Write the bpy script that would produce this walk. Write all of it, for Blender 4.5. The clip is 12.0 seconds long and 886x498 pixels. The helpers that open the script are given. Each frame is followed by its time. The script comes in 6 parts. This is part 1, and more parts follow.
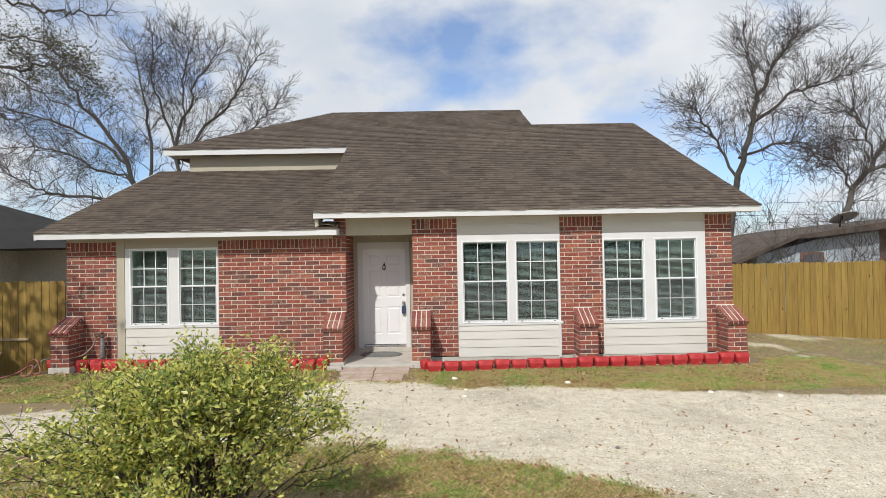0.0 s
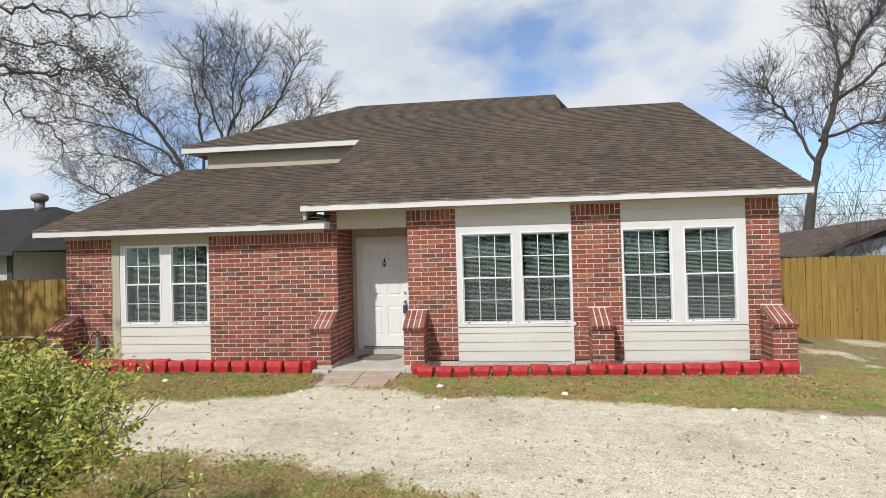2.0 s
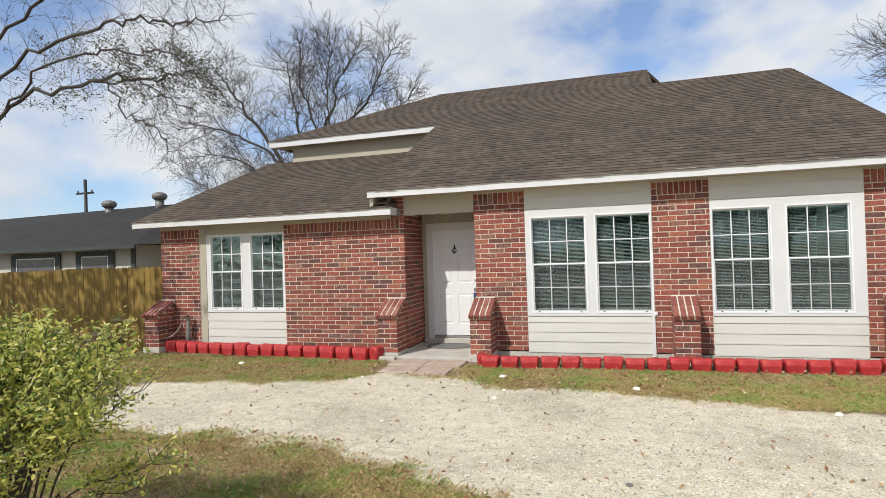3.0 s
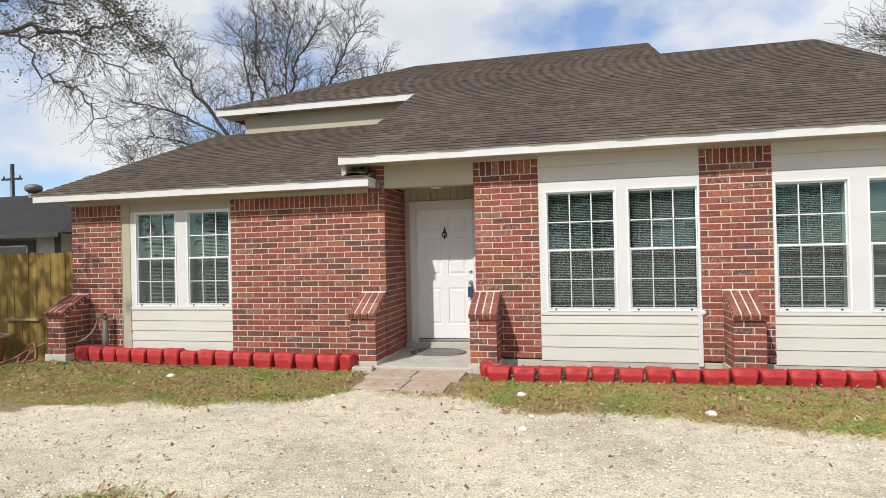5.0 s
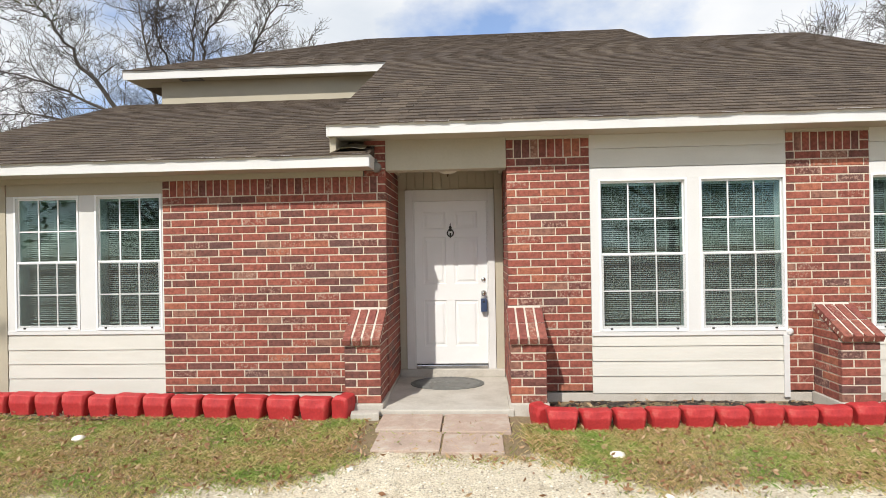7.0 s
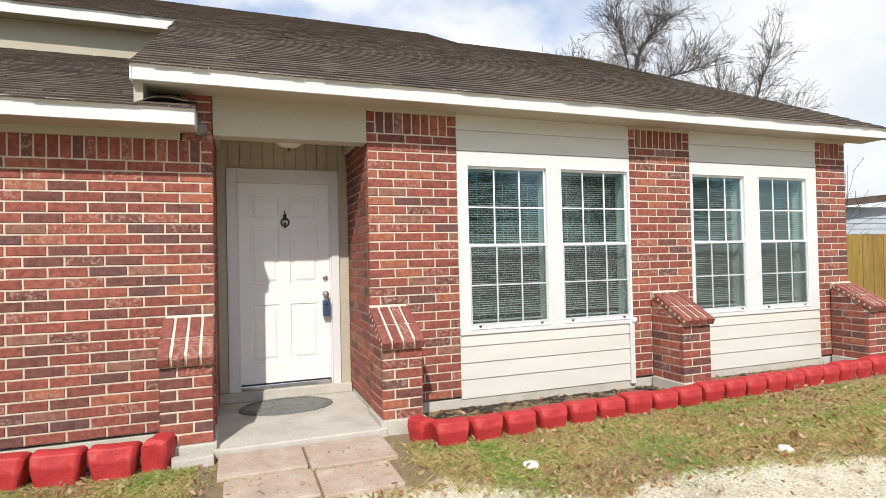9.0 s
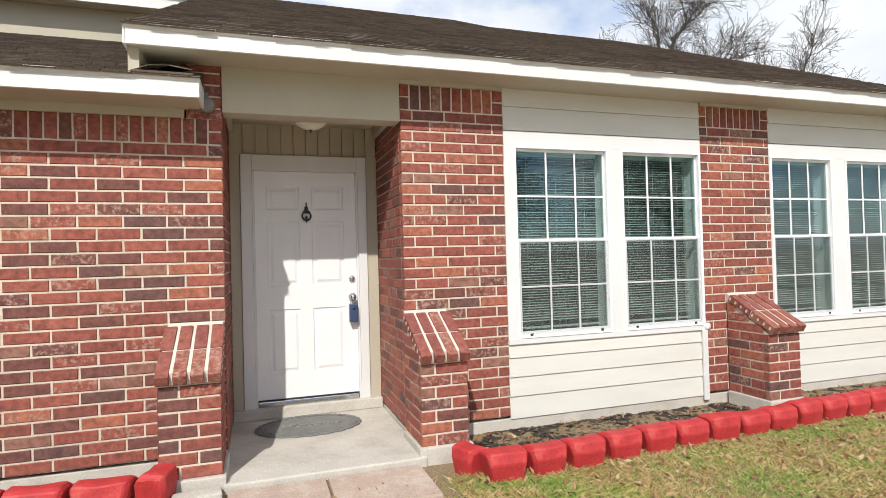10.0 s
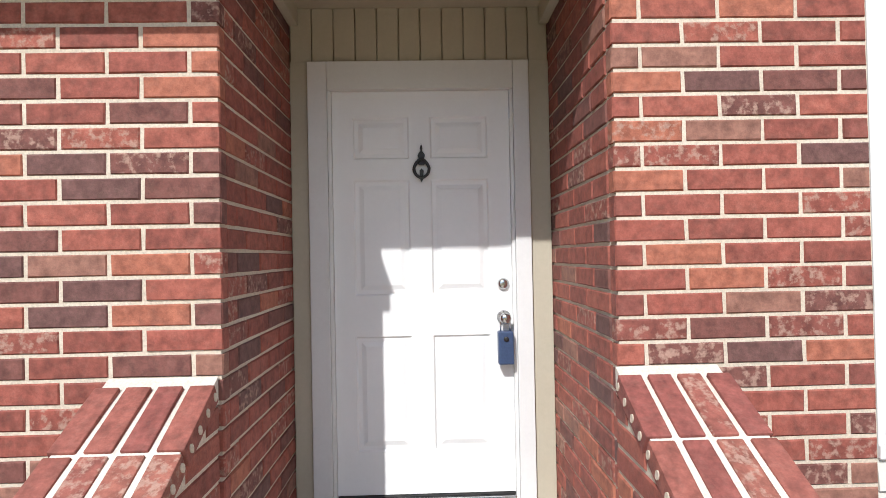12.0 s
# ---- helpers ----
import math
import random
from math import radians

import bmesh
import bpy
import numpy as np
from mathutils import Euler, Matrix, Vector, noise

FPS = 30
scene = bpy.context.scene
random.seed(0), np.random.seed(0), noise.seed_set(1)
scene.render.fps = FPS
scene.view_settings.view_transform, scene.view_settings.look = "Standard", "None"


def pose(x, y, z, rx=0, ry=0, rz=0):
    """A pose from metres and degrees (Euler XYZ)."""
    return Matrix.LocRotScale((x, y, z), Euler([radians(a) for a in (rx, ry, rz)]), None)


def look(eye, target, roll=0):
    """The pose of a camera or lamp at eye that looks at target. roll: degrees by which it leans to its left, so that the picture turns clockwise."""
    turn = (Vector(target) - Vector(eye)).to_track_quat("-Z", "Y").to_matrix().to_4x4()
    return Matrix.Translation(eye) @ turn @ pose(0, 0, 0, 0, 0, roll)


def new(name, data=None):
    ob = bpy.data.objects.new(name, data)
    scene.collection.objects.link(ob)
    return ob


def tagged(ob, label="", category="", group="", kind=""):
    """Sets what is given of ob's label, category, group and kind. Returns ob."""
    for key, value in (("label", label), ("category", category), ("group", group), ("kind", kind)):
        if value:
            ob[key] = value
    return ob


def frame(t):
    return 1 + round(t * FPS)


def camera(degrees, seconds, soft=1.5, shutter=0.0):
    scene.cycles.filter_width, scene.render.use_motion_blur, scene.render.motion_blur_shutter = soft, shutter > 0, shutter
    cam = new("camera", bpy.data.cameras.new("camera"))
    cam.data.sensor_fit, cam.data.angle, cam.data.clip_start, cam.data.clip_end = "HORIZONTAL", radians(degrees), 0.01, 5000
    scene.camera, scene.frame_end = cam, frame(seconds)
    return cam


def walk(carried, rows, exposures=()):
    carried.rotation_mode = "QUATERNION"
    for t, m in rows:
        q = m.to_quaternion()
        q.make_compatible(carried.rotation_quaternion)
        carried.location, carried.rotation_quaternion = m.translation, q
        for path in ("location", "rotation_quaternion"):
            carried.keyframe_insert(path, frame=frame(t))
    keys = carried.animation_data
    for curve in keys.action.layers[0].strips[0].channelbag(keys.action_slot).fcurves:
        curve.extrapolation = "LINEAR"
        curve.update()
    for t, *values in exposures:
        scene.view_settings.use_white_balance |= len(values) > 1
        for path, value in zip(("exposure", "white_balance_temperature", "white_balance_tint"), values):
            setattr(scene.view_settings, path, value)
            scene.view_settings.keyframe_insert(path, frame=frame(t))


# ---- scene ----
cam = camera(76.1, 12.0, 0.75)
SKY, SUN, CLOUD = 0.14, 4.4, 7.4
PATH = [
    (0, (0.841, 0.006, 1.986), (0.856, 2.006, 2.006), -1.0),
    (0.5, (1.193, 0.321, 1.986), (1.195, 2.321, 2.007), -1.1),
    (1, (1.567, 0.555, 1.958), (1.527, 2.555, 1.981), -1.2),
    (1.5, (1.866, 0.79, 1.902), (1.752, 2.787, 1.93), -1.3),
    (2, (2.126, 1.02, 1.852), (1.882, 3.005, 1.879), -1.5),
    (2.5, (2.437, 1.234, 1.77), (2.003, 3.186, 1.797), -1.8),
    (3, (2.607, 1.483, 1.704), (2.013, 3.393, 1.719), -1.9),
    (3.2, (2.634, 1.65, 1.675), (2.007, 3.549, 1.682), -2.0),
    (4.8, (1.76, 3.048, 1.496), (1.265, 4.986, 1.507), -1.3),
    (5, (1.614, 3.197, 1.488), (1.162, 5.145, 1.499), -1.3),
    (5.5, (1.182, 3.604, 1.53), (0.811, 5.569, 1.535), -1.2),
    (6, (0.708, 4.004, 1.52), (0.391, 5.978, 1.525), -1.2),
    (6.5, (0.342, 4.407, 1.497), (0.101, 6.392, 1.514), -1.1),
    (7, (0.019, 4.747, 1.561), (-0.093, 6.744, 1.561), -1.0),
    (7.5, (-0.27, 4.987, 1.55), (-0.168, 6.984, 1.542), -0.8),
    (7.7, (-0.334, 5.081, 1.521), (-0.145, 7.072, 1.519), -0.8),
    (9.3, (-0.768, 5.888, 1.362), (-0.044, 7.752, 1.393), -1.3),
    (9.5, (-0.765, 6.007, 1.361), (-0.053, 7.875, 1.389), -1.2),
    (10, (-0.668, 6.446, 1.35), (-0.046, 8.346, 1.384), -1.5),
    (10.5, (-0.587, 6.921, 1.302), (-0.098, 8.86, 1.345), -1.6),
    (11, (-0.449, 7.467, 1.302), (-0.108, 9.436, 1.352), -1.6),
    (11.5, (-0.298, 8.072, 1.340), (-0.140, 10.068, 1.380), -1.5),
    (12, (-0.240, 8.728, 1.335), (-0.188, 10.728, 1.358), -1.1),
]
walk(cam, [(t, look(eye, target, roll)) for t, eye, target, roll in PATH],
     exposures=[(0, -0.31, 6500, 10), (3, -0.29, 6500, 10), (5, -0.21, 6600, 10), (7.5, -0.02, 6680, 10), (9.5, 0.02, 6560, 10), (11, 0.08, 6400, 10), (12, 0.18, 6150, 11)])

# ---- light ----
SUN_WAY = Vector((0.45, 1.0, -1.04)).normalized()
world = bpy.data.worlds.new("sky")
scene.world = world
world.use_nodes = True
nt = world.node_tree
nt.nodes.clear()
w_out = nt.nodes.new("ShaderNodeOutputWorld")
w_bg = nt.nodes.new("ShaderNodeBackground")
w_sky = nt.nodes.new("ShaderNodeTexSky")
w_sky.sky_type = "NISHITA"
w_sky.sun_disc = False
w_sky.sun_elevation = math.asin(-SUN_WAY.z)
w_sky.sun_rotation = math.atan2(-SUN_WAY.x, -SUN_WAY.y)
w_sky.dust_density = 0.4
w_sky.ozone_density = 2.5
w_bg.inputs["Strength"].default_value = SKY
w_tc = nt.nodes.new("ShaderNodeTexCoord")
w_map = nt.nodes.new("ShaderNodeMapping")
w_map.inputs["Scale"].default_value = (1.0, 1.0, 1.7)
w_map.inputs["Location"].default_value = (1.35, 0.6, 0.4)
w_n = nt.nodes.new("ShaderNodeTexNoise")
w_n.inputs["Scale"].default_value = 3.1
w_n.inputs["Detail"].default_value = 7
w_n.inputs["Roughness"].default_value = 0.52
w_n.inputs["Distortion"].default_value = 0.0
w_r = nt.nodes.new("ShaderNodeValToRGB")
w_r.color_ramp.elements[0].position, w_r.color_ramp.elements[1].position = 0.375, 0.525
w_r.color_ramp.elements[0].color = (0.17, 0.17, 0.17, 1)
w_n2 = nt.nodes.new("ShaderNodeTexNoise")
w_n2.inputs["Scale"].default_value = 5.0
w_n2.inputs["Detail"].default_value = 6
w_c = nt.nodes.new("ShaderNodeValToRGB")
w_c.color_ramp.elements[0].position, w_c.color_ramp.elements[1].position = 0.3, 0.7
w_c.color_ramp.elements[0].color = (CLOUD * 0.74, CLOUD * 0.81, CLOUD * 0.90, 1)
w_c.color_ramp.elements[1].color = (CLOUD * 0.97, CLOUD, CLOUD * 1.04, 1)
w_mix = nt.nodes.new("ShaderNodeMix")
w_mix.data_type = "RGBA"
nt.links.new(w_tc.outputs["Generated"], w_map.inputs["Vector"])
for n_ in (w_n, w_n2):
    nt.links.new(w_map.outputs["Vector"], n_.inputs["Vector"])
nt.links.new(w_n.outputs["Fac"], w_r.inputs["Fac"])
nt.links.new(w_n2.outputs["Fac"], w_c.inputs["Fac"])
nt.links.new(w_r.outputs["Color"], w_mix.inputs["Factor"])
w_blue = nt.nodes.new("ShaderNodeMix")
w_blue.data_type, w_blue.blend_type = "RGBA", "MULTIPLY"
w_blue.inputs["Factor"].default_value = 1.0
w_blue.inputs["B"].default_value = (1.0, 1.17, 1.38, 1)
nt.links.new(w_sky.outputs["Color"], w_blue.inputs["A"])
nt.links.new(w_blue.outputs["Result"], w_mix.inputs["A"])
nt.links.new(w_c.outputs["Color"], w_mix.inputs["B"])
nt.links.new(w_mix.outputs["Result"], w_bg.inputs["Color"])
nt.links.new(w_bg.outputs["Background"], w_out.inputs["Surface"])

sun_data = bpy.data.lights.new("sun", "SUN")
sun_data.energy = SUN
sun_data.angle = radians(0.6)
sun_data.color = (1.0, 0.965, 0.905)
sun = new("sun", sun_data)
sun.matrix_world = look((0, 0, 30), Vector((0, 0, 30)) + SUN_WAY)


# ---- materials ----
def material(name, rough=0.7, metal=0.0):
    m = bpy.data.materials.new(name)
    m.use_nodes = True
    b = m.node_tree.nodes["Principled BSDF"]
    b.inputs["Roughness"].default_value = rough
    b.inputs["Metallic"].default_value = metal
    return m, m.node_tree, b


def nz(nt, scale, detail=4, rough=0.55, coord="Object", stretch=None):
    tc = nt.nodes.new("ShaderNodeTexCoord")
    n = nt.nodes.new("ShaderNodeTexNoise")
    n.inputs["Scale"].default_value = scale
    n.inputs["Detail"].default_value = detail
    n.inputs["Roughness"].default_value = rough
    if coord == "World":
        g = nt.nodes.new("ShaderNodeNewGeometry")
        src = g.outputs["Position"]
    else:
        src = tc.outputs[coord]
    if stretch:
        mp = nt.nodes.new("ShaderNodeMapping")
        mp.inputs["Scale"].default_value = stretch
        nt.links.new(src, mp.inputs["Vector"])
        src = mp.outputs["Vector"]
    nt.links.new(src, n.inputs["Vector"])
    return n.outputs["Fac"]


def ramp(nt, fac, stops, smooth=True):
    r = nt.nodes.new("ShaderNodeValToRGB")
    if not smooth:
        r.color_ramp.interpolation = "CONSTANT"
    els = r.color_ramp.elements
    while len(els) < len(stops):
        els.new(0.5)
    for e, (p, c) in zip(els, stops):
        e.position = p
        e.color = (*c, 1) if len(c) == 3 else c
    if fac is not None:
        nt.links.new(fac, r.inputs["Fac"])
    return r.outputs["Color"]


def mix(nt, fac, a, b, mode="MIX"):
    m = nt.nodes.new("ShaderNodeMix")
    m.data_type, m.blend_type = "RGBA", mode
    for sock, v in (("Factor", fac), ("A", a), ("B", b)):
        if isinstance(v, (int, float)):
            m.inputs[sock].default_value = v
        elif isinstance(v, tuple):
            m.inputs[sock].default_value = (*v, 1)
        else:
            nt.links.new(v, m.inputs[sock])
    return m.outputs["Result"]


def bump(nt, b, fac, strength=0.3, dist=0.01):
    n = nt.nodes.new("ShaderNodeBump")
    n.inputs["Strength"].default_value = strength
    n.inputs["Distance"].default_value = dist
    nt.links.new(fac, n.inputs["Height"])
    nt.links.new(n.outputs["Normal"], b.inputs["Normal"])


def surface(name, stops, scale, rough=0.8, fine=40.0, bumpy=0.3, dist=0.004, metal=0.0, coord="Object", stretch=None, detail=5, grainy=0.28):
    """Two scales of variation: a broad noise ramp, times a fine grain."""
    m, nt, b = material(name, rough, metal)
    col = ramp(nt, nz(nt, scale, detail, 0.6, coord, stretch), stops)
    f = nz(nt, fine, 5, 0.65, coord, stretch)
    grain = ramp(nt, f, [(0.25, (1 - grainy, 1 - grainy, 1 - grainy)), (0.75, (1 + grainy * 0.6, 1 + grainy * 0.6, 1 + grainy * 0.6))])
    nt.links.new(mix(nt, 1.0, col, grain, "MULTIPLY"), b.inputs["Base Color"])
    if bumpy:
        bump(nt, b, f, bumpy, dist)
    return m


def brick_material(name, dark=1.0):
    m, nt, b = material(name, 0.85)
    oi = nt.nodes.new("ShaderNodeObjectInfo")
    base = ramp(nt, oi.outputs["Random"], [(0.0, (0.276, 0.077, 0.054)), (0.17, (0.310, 0.090, 0.061)), (0.34, (0.244, 0.069, 0.049)),
                                           (0.50, (0.171, 0.063, 0.050)), (0.64, (0.288, 0.080, 0.056)), (0.76, (0.144, 0.065, 0.056)),
                                           (0.84, (0.366, 0.122, 0.072)), (0.91, (0.271, 0.125, 0.089)), (0.96, (0.221, 0.067, 0.050))], False)
    tc = nt.nodes.new("ShaderNodeTexCoord")
    add = nt.nodes.new("ShaderNodeVectorMath")
    comb = nt.nodes.new("ShaderNodeMath")
    comb.operation = "MULTIPLY"
    comb.inputs[1].default_value = 137.0
    nt.links.new(oi.outputs["Random"], comb.inputs[0])
    nt.links.new(tc.outputs["Object"], add.inputs[0])
    nt.links.new(comb.outputs[0], add.inputs[1])
    n1 = nt.nodes.new("ShaderNodeTexNoise")
    n1.inputs["Scale"].default_value, n1.inputs["Detail"].default_value = 26, 6
    nt.links.new(add.outputs[0], n1.inputs["Vector"])
    n2 = nt.nodes.new("ShaderNodeTexNoise")
    n2.inputs["Scale"].default_value, n2.inputs["Detail"].default_value, n2.inputs["Roughness"].default_value = 90, 5, 0.7
    nt.links.new(add.outputs[0], n2.inputs["Vector"])
    mott = ramp(nt, n1.outputs["Fac"], [(0.3, (0.62, 0.60, 0.60)), (0.55, (1.0, 1.0, 1.0)), (0.75, (1.25, 1.3, 1.3))])
    col = mix(nt, 1.0, base, mott, "MULTIPLY")
    # pale burnt patches on some bricks
    pick = nt.nodes.new("ShaderNodeMath")
    pick.operation = "FRACT"
    m31 = nt.nodes.new("ShaderNodeMath")
    m31.operation = "MULTIPLY"
    m31.inputs[1].default_value = 31.7
    nt.links.new(oi.outputs["Random"], m31.inputs[0])
    nt.links.new(m31.outputs[0], pick.inputs[0])
    some = ramp(nt, pick.outputs[0], [(0.0, (0.06, 0.06, 0.06)), (0.82, (0.75, 0.75, 0.75))], False)
    n3 = nt.nodes.new("ShaderNodeTexNoise")
    n3.inputs["Scale"].default_value, n3.inputs["Detail"].default_value, n3.inputs["Roughness"].default_value = 38, 6, 0.6
    nt.links.new(add.outputs[0], n3.inputs["Vector"])
    patch = ramp(nt, n3.outputs["Fac"], [(0.50, (0, 0, 0)), (0.62, (1, 1, 1))])
    col = mix(nt, mix(nt, 1.0, some, patch, "MULTIPLY"), col, (0.40, 0.255, 0.195))
    grain = ramp(nt, n2.outputs["Fac"], [(0.3, (0.8, 0.8, 0.8)), (0.7, (1.15, 1.15, 1.15))])
    nt.links.new(mix(nt, 1.0, col, grain, "MULTIPLY"), b.inputs["Base Color"])
    bump(nt, b, n2.outputs["Fac"], 0.6, 0.003)
    return m


M_BRICK = brick_material("brick")
M_CAPMORTAR = surface("cap_mortar", [(0.3, (0.60, 0.53, 0.45)), (0.7, (0.72, 0.65, 0.56))], 8, 0.95, 120, 0.5)
M_MORTAR = surface("mortar", [(0.3, (0.56, 0.475, 0.37)), (0.7, (0.67, 0.585, 0.475))], 3, 0.95, 120, 0.5)
M_TRIM = surface("white_paint", [(0.3, (0.66, 0.655, 0.64)), (0.7, (0.71, 0.705, 0.69))], 2.5, 0.5, 60, 0.12, 0.002, grainy=0.03)
M_SIDING = surface("ivory_siding_paint", [(0.3, (0.61, 0.59, 0.53)), (0.7, (0.67, 0.65, 0.59))], 1.5, 0.55, 45, 0.25, 0.002, stretch=(1, 1, 5), grainy=0.04)
M_BEIGE = surface("beige_paint", [(0.3, (0.43, 0.385, 0.295)), (0.7, (0.48, 0.435, 0.335))], 1.2, 0.7, 50, 0.2, 0.002, grainy=0.05)
M_DOOR = surface("door_paint", [(0.3, (0.79, 0.79, 0.78)), (0.7, (0.83, 0.83, 0.82))], 3, 0.42, 50, 0.06, 0.001, grainy=0.015)
M_VINYL = surface("vinyl", [(0.3, (0.80, 0.81, 0.81)), (0.7, (0.83, 0.84, 0.84))], 3, 0.35, 60, 0.03, 0.001, grainy=0.02)
M_CONC = surface("concrete", [(0.25, (0.40, 0.365, 0.31)), (0.5, (0.52, 0.485, 0.425)), (0.8, (0.60, 0.57, 0.51))], 4, 0.9, 90, 0.4, 0.004, grainy=0.22)
M_PATH = surface("worn_red_paving", [(0.25, (0.40, 0.31, 0.25)), (0.5, (0.48, 0.36, 0.29)), (0.75, (0.56, 0.50, 0.42))], 6, 0.92, 80, 0.5, 0.004)
M_RED = surface("red_painted_concrete", [(0.25, (0.36, 0.022, 0.025)), (0.55, (0.50, 0.035, 0.036)), (0.68, (0.52, 0.09, 0.075)), (0.8, (0.58, 0.26, 0.22))], 9, 0.6, 70, 0.7, 0.006, grainy=0.16)
M_DARK = surface("black_iron", [(0.3, (0.012, 0.012, 0.012)), (0.7, (0.03, 0.028, 0.025))], 20, 0.45, 90, 0.2)
M_CHROME = surface("steel", [(0.3, (0.6, 0.6, 0.6)), (0.7, (0.7, 0.7, 0.7))], 20, 0.18, 90, 0.0, metal=1.0)
M_BLUE = surface("dark_blue_plastic", [(0.3, (0.035, 0.06, 0.13)), (0.7, (0.05, 0.08, 0.16))], 20, 0.4, 90, 0.1)
M_BLIND = surface("blind_white", [(0.3, (0.64, 0.65, 0.64)), (0.7, (0.70, 0.71, 0.70))], 2, 0.5, 30, 0.0, grainy=0.02)
# near-black colour stands in for the indoor dimness behind the blinds
M_ROOM = surface("dim_room_dark", [(0.3, (0.06, 0.06, 0.055)), (0.7, (0.085, 0.08, 0.075))], 1, 0.9, 30, 0.1)
M_SOIL = surface("dark_mulch", [(0.3, (0.030, 0.024, 0.020)), (0.6, (0.070, 0.052, 0.040)), (0.85, (0.12, 0.085, 0.055))], 18, 0.95, 90, 1.0, 0.02)
M_MAT = surface("rubber_mat", [(0.3, (0.15, 0.15, 0.138)), (0.7, (0.21, 0.21, 0.195))], 10, 0.8, 150, 0.5, 0.003)
M_RUST = surface("old_brass", [(0.3, (0.12, 0.09, 0.06)), (0.7, (0.22, 0.17, 0.11))], 20, 0.6, 90, 0.3, metal=0.4)
M_GREY = surface("grey_metal", [(0.3, (0.16, 0.15, 0.14)), (0.7, (0.26, 0.25, 0.23))], 10, 0.6, 90, 0.2, metal=0.3)


def shingle_material(name, per_island=True):
    m, nt, b = material(name, 0.95)
    g = nt.nodes.new("ShaderNodeNewGeometry")
    oi = nt.nodes.new("ShaderNodeObjectInfo")
    fac = g.outputs["Random Per Island"] if per_island else oi.outputs["Random"]
    base = ramp(nt, fac, [(0.0, (0.062, 0.045, 0.033)), (0.5, (0.086, 0.064, 0.047)), (1.0, (0.112, 0.084, 0.061))])
    streak = ramp(nt, nz(nt, 0.9, 5, 0.6, "World"), [(0.3, (0.82, 0.80, 0.80)), (0.7, (1.15, 1.15, 1.12))])
    grit = nz(nt, 70, 4, 0.8, "World")
    col = mix(nt, 1.0, mix(nt, 1.0, base, streak, "MULTIPLY"), ramp(nt, grit, [(0.3, (0.55, 0.55, 0.55)), (0.7, (1.5, 1.5, 1.5))]), "MULTIPLY")
    nt.links.new(col, b.inputs["Base Color"])
    bump(nt, b, grit, 0.6, 0.004)
    return m


M_SHINGLE = shingle_material("shingle_grit")
M_SHINGLE_ONE = shingle_material("shingle_grit_piece", False)

m_, nt_, b_ = material("window_glass", 0.02)
nt_.nodes.remove(b_)
gl = nt_.nodes.new("ShaderNodeBsdfGlossy")
gl.inputs["Roughness"].default_value = 0.02
gl.inputs["Color"].default_value = (0.9, 1.0, 0.96, 1)
tr = nt_.nodes.new("ShaderNodeBsdfTransparent")
tr.inputs["Color"].default_value = (0.68, 0.79, 0.775, 1)
lw = nt_.nodes.new("ShaderNodeLayerWeight")
lw.inputs["Blend"].default_value = 0.5
pw = nt_.nodes.new("ShaderNodeMath")
pw.operation = "POWER"
pw.inputs[1].default_value = 4.0
nt_.links.new(lw.outputs["Facing"], pw.inputs[0])
fr = nt_.nodes.new("ShaderNodeMath")
fr.operation = "MULTIPLY_ADD"
fr.inputs[1].default_value = 0.6
fr.inputs[2].default_value = 0.075
nt_.links.new(pw.outputs[0], fr.inputs[0])
ms = nt_.nodes.new("ShaderNodeMixShader")
nt_.links.new(fr.outputs[0], ms.inputs[0])
nt_.links.new(tr.outputs[0], ms.inputs[1])
nt_.links.new(gl.outputs[0], ms.inputs[2])
nt_.links.new(ms.outputs[0], nt_.nodes["Material Output"].inputs["Surface"])
M_GLASS = m_


# ---- building helpers ----
def mesh_of(bm, name, mat):
    me = bpy.data.meshes.new(name)
    bm.normal_update()
    bm.to_mesh(me)
    bm.free()
    for m in (mat if isinstance(mat, (list, tuple)) else [mat]):
        me.materials.append(m)
    return me


def part(name, bm, mat, parent=None, label="", kind="", loc=None, rz=0.0):
    """One mesh object; under a parent if given."""
    ob = new(name, bm if isinstance(bm, bpy.types.Mesh) else mesh_of(bm, name, mat))
    if parent:
        ob.parent = parent
    if loc is not None:
        ob.location = loc
    if rz:
        ob.rotation_euler.z = radians(rz)
    return tagged(ob, label=label, kind=kind)


def empty(name, loc=(0, 0, 0), rz=0.0, **tags):
    ob = new(name)
    ob.empty_display_size = 0.2
    ob.location = loc
    ob.rotation_euler.z = radians(rz)
    return tagged(ob, **tags)


def add_box(bm, x0, x1, y0, y1, z0, z1, bevel=0.0):
    vs = [bm.verts.new((x, y, z)) for z in (z0, z1) for y in (y0, y1) for x in (x0, x1)]
    fs = [bm.faces.new([vs[i] for i in f]) for f in ((0, 2, 3, 1), (4, 5, 7, 6), (0, 1, 5, 4), (2, 6, 7, 3), (1, 3, 7, 5), (0, 4, 6, 2))]
    if bevel:
        es = {e for f in fs for e in f.edges}
        bmesh.ops.bevel(bm, geom=list(es), offset=bevel, segments=2, profile=0.6, affect="EDGES")
    return bm


def box(x0, x1, y0, y1, z0, z1, bevel=0.0):
    return add_box(bmesh.new(), x0, x1, y0, y1, z0, z1, bevel)


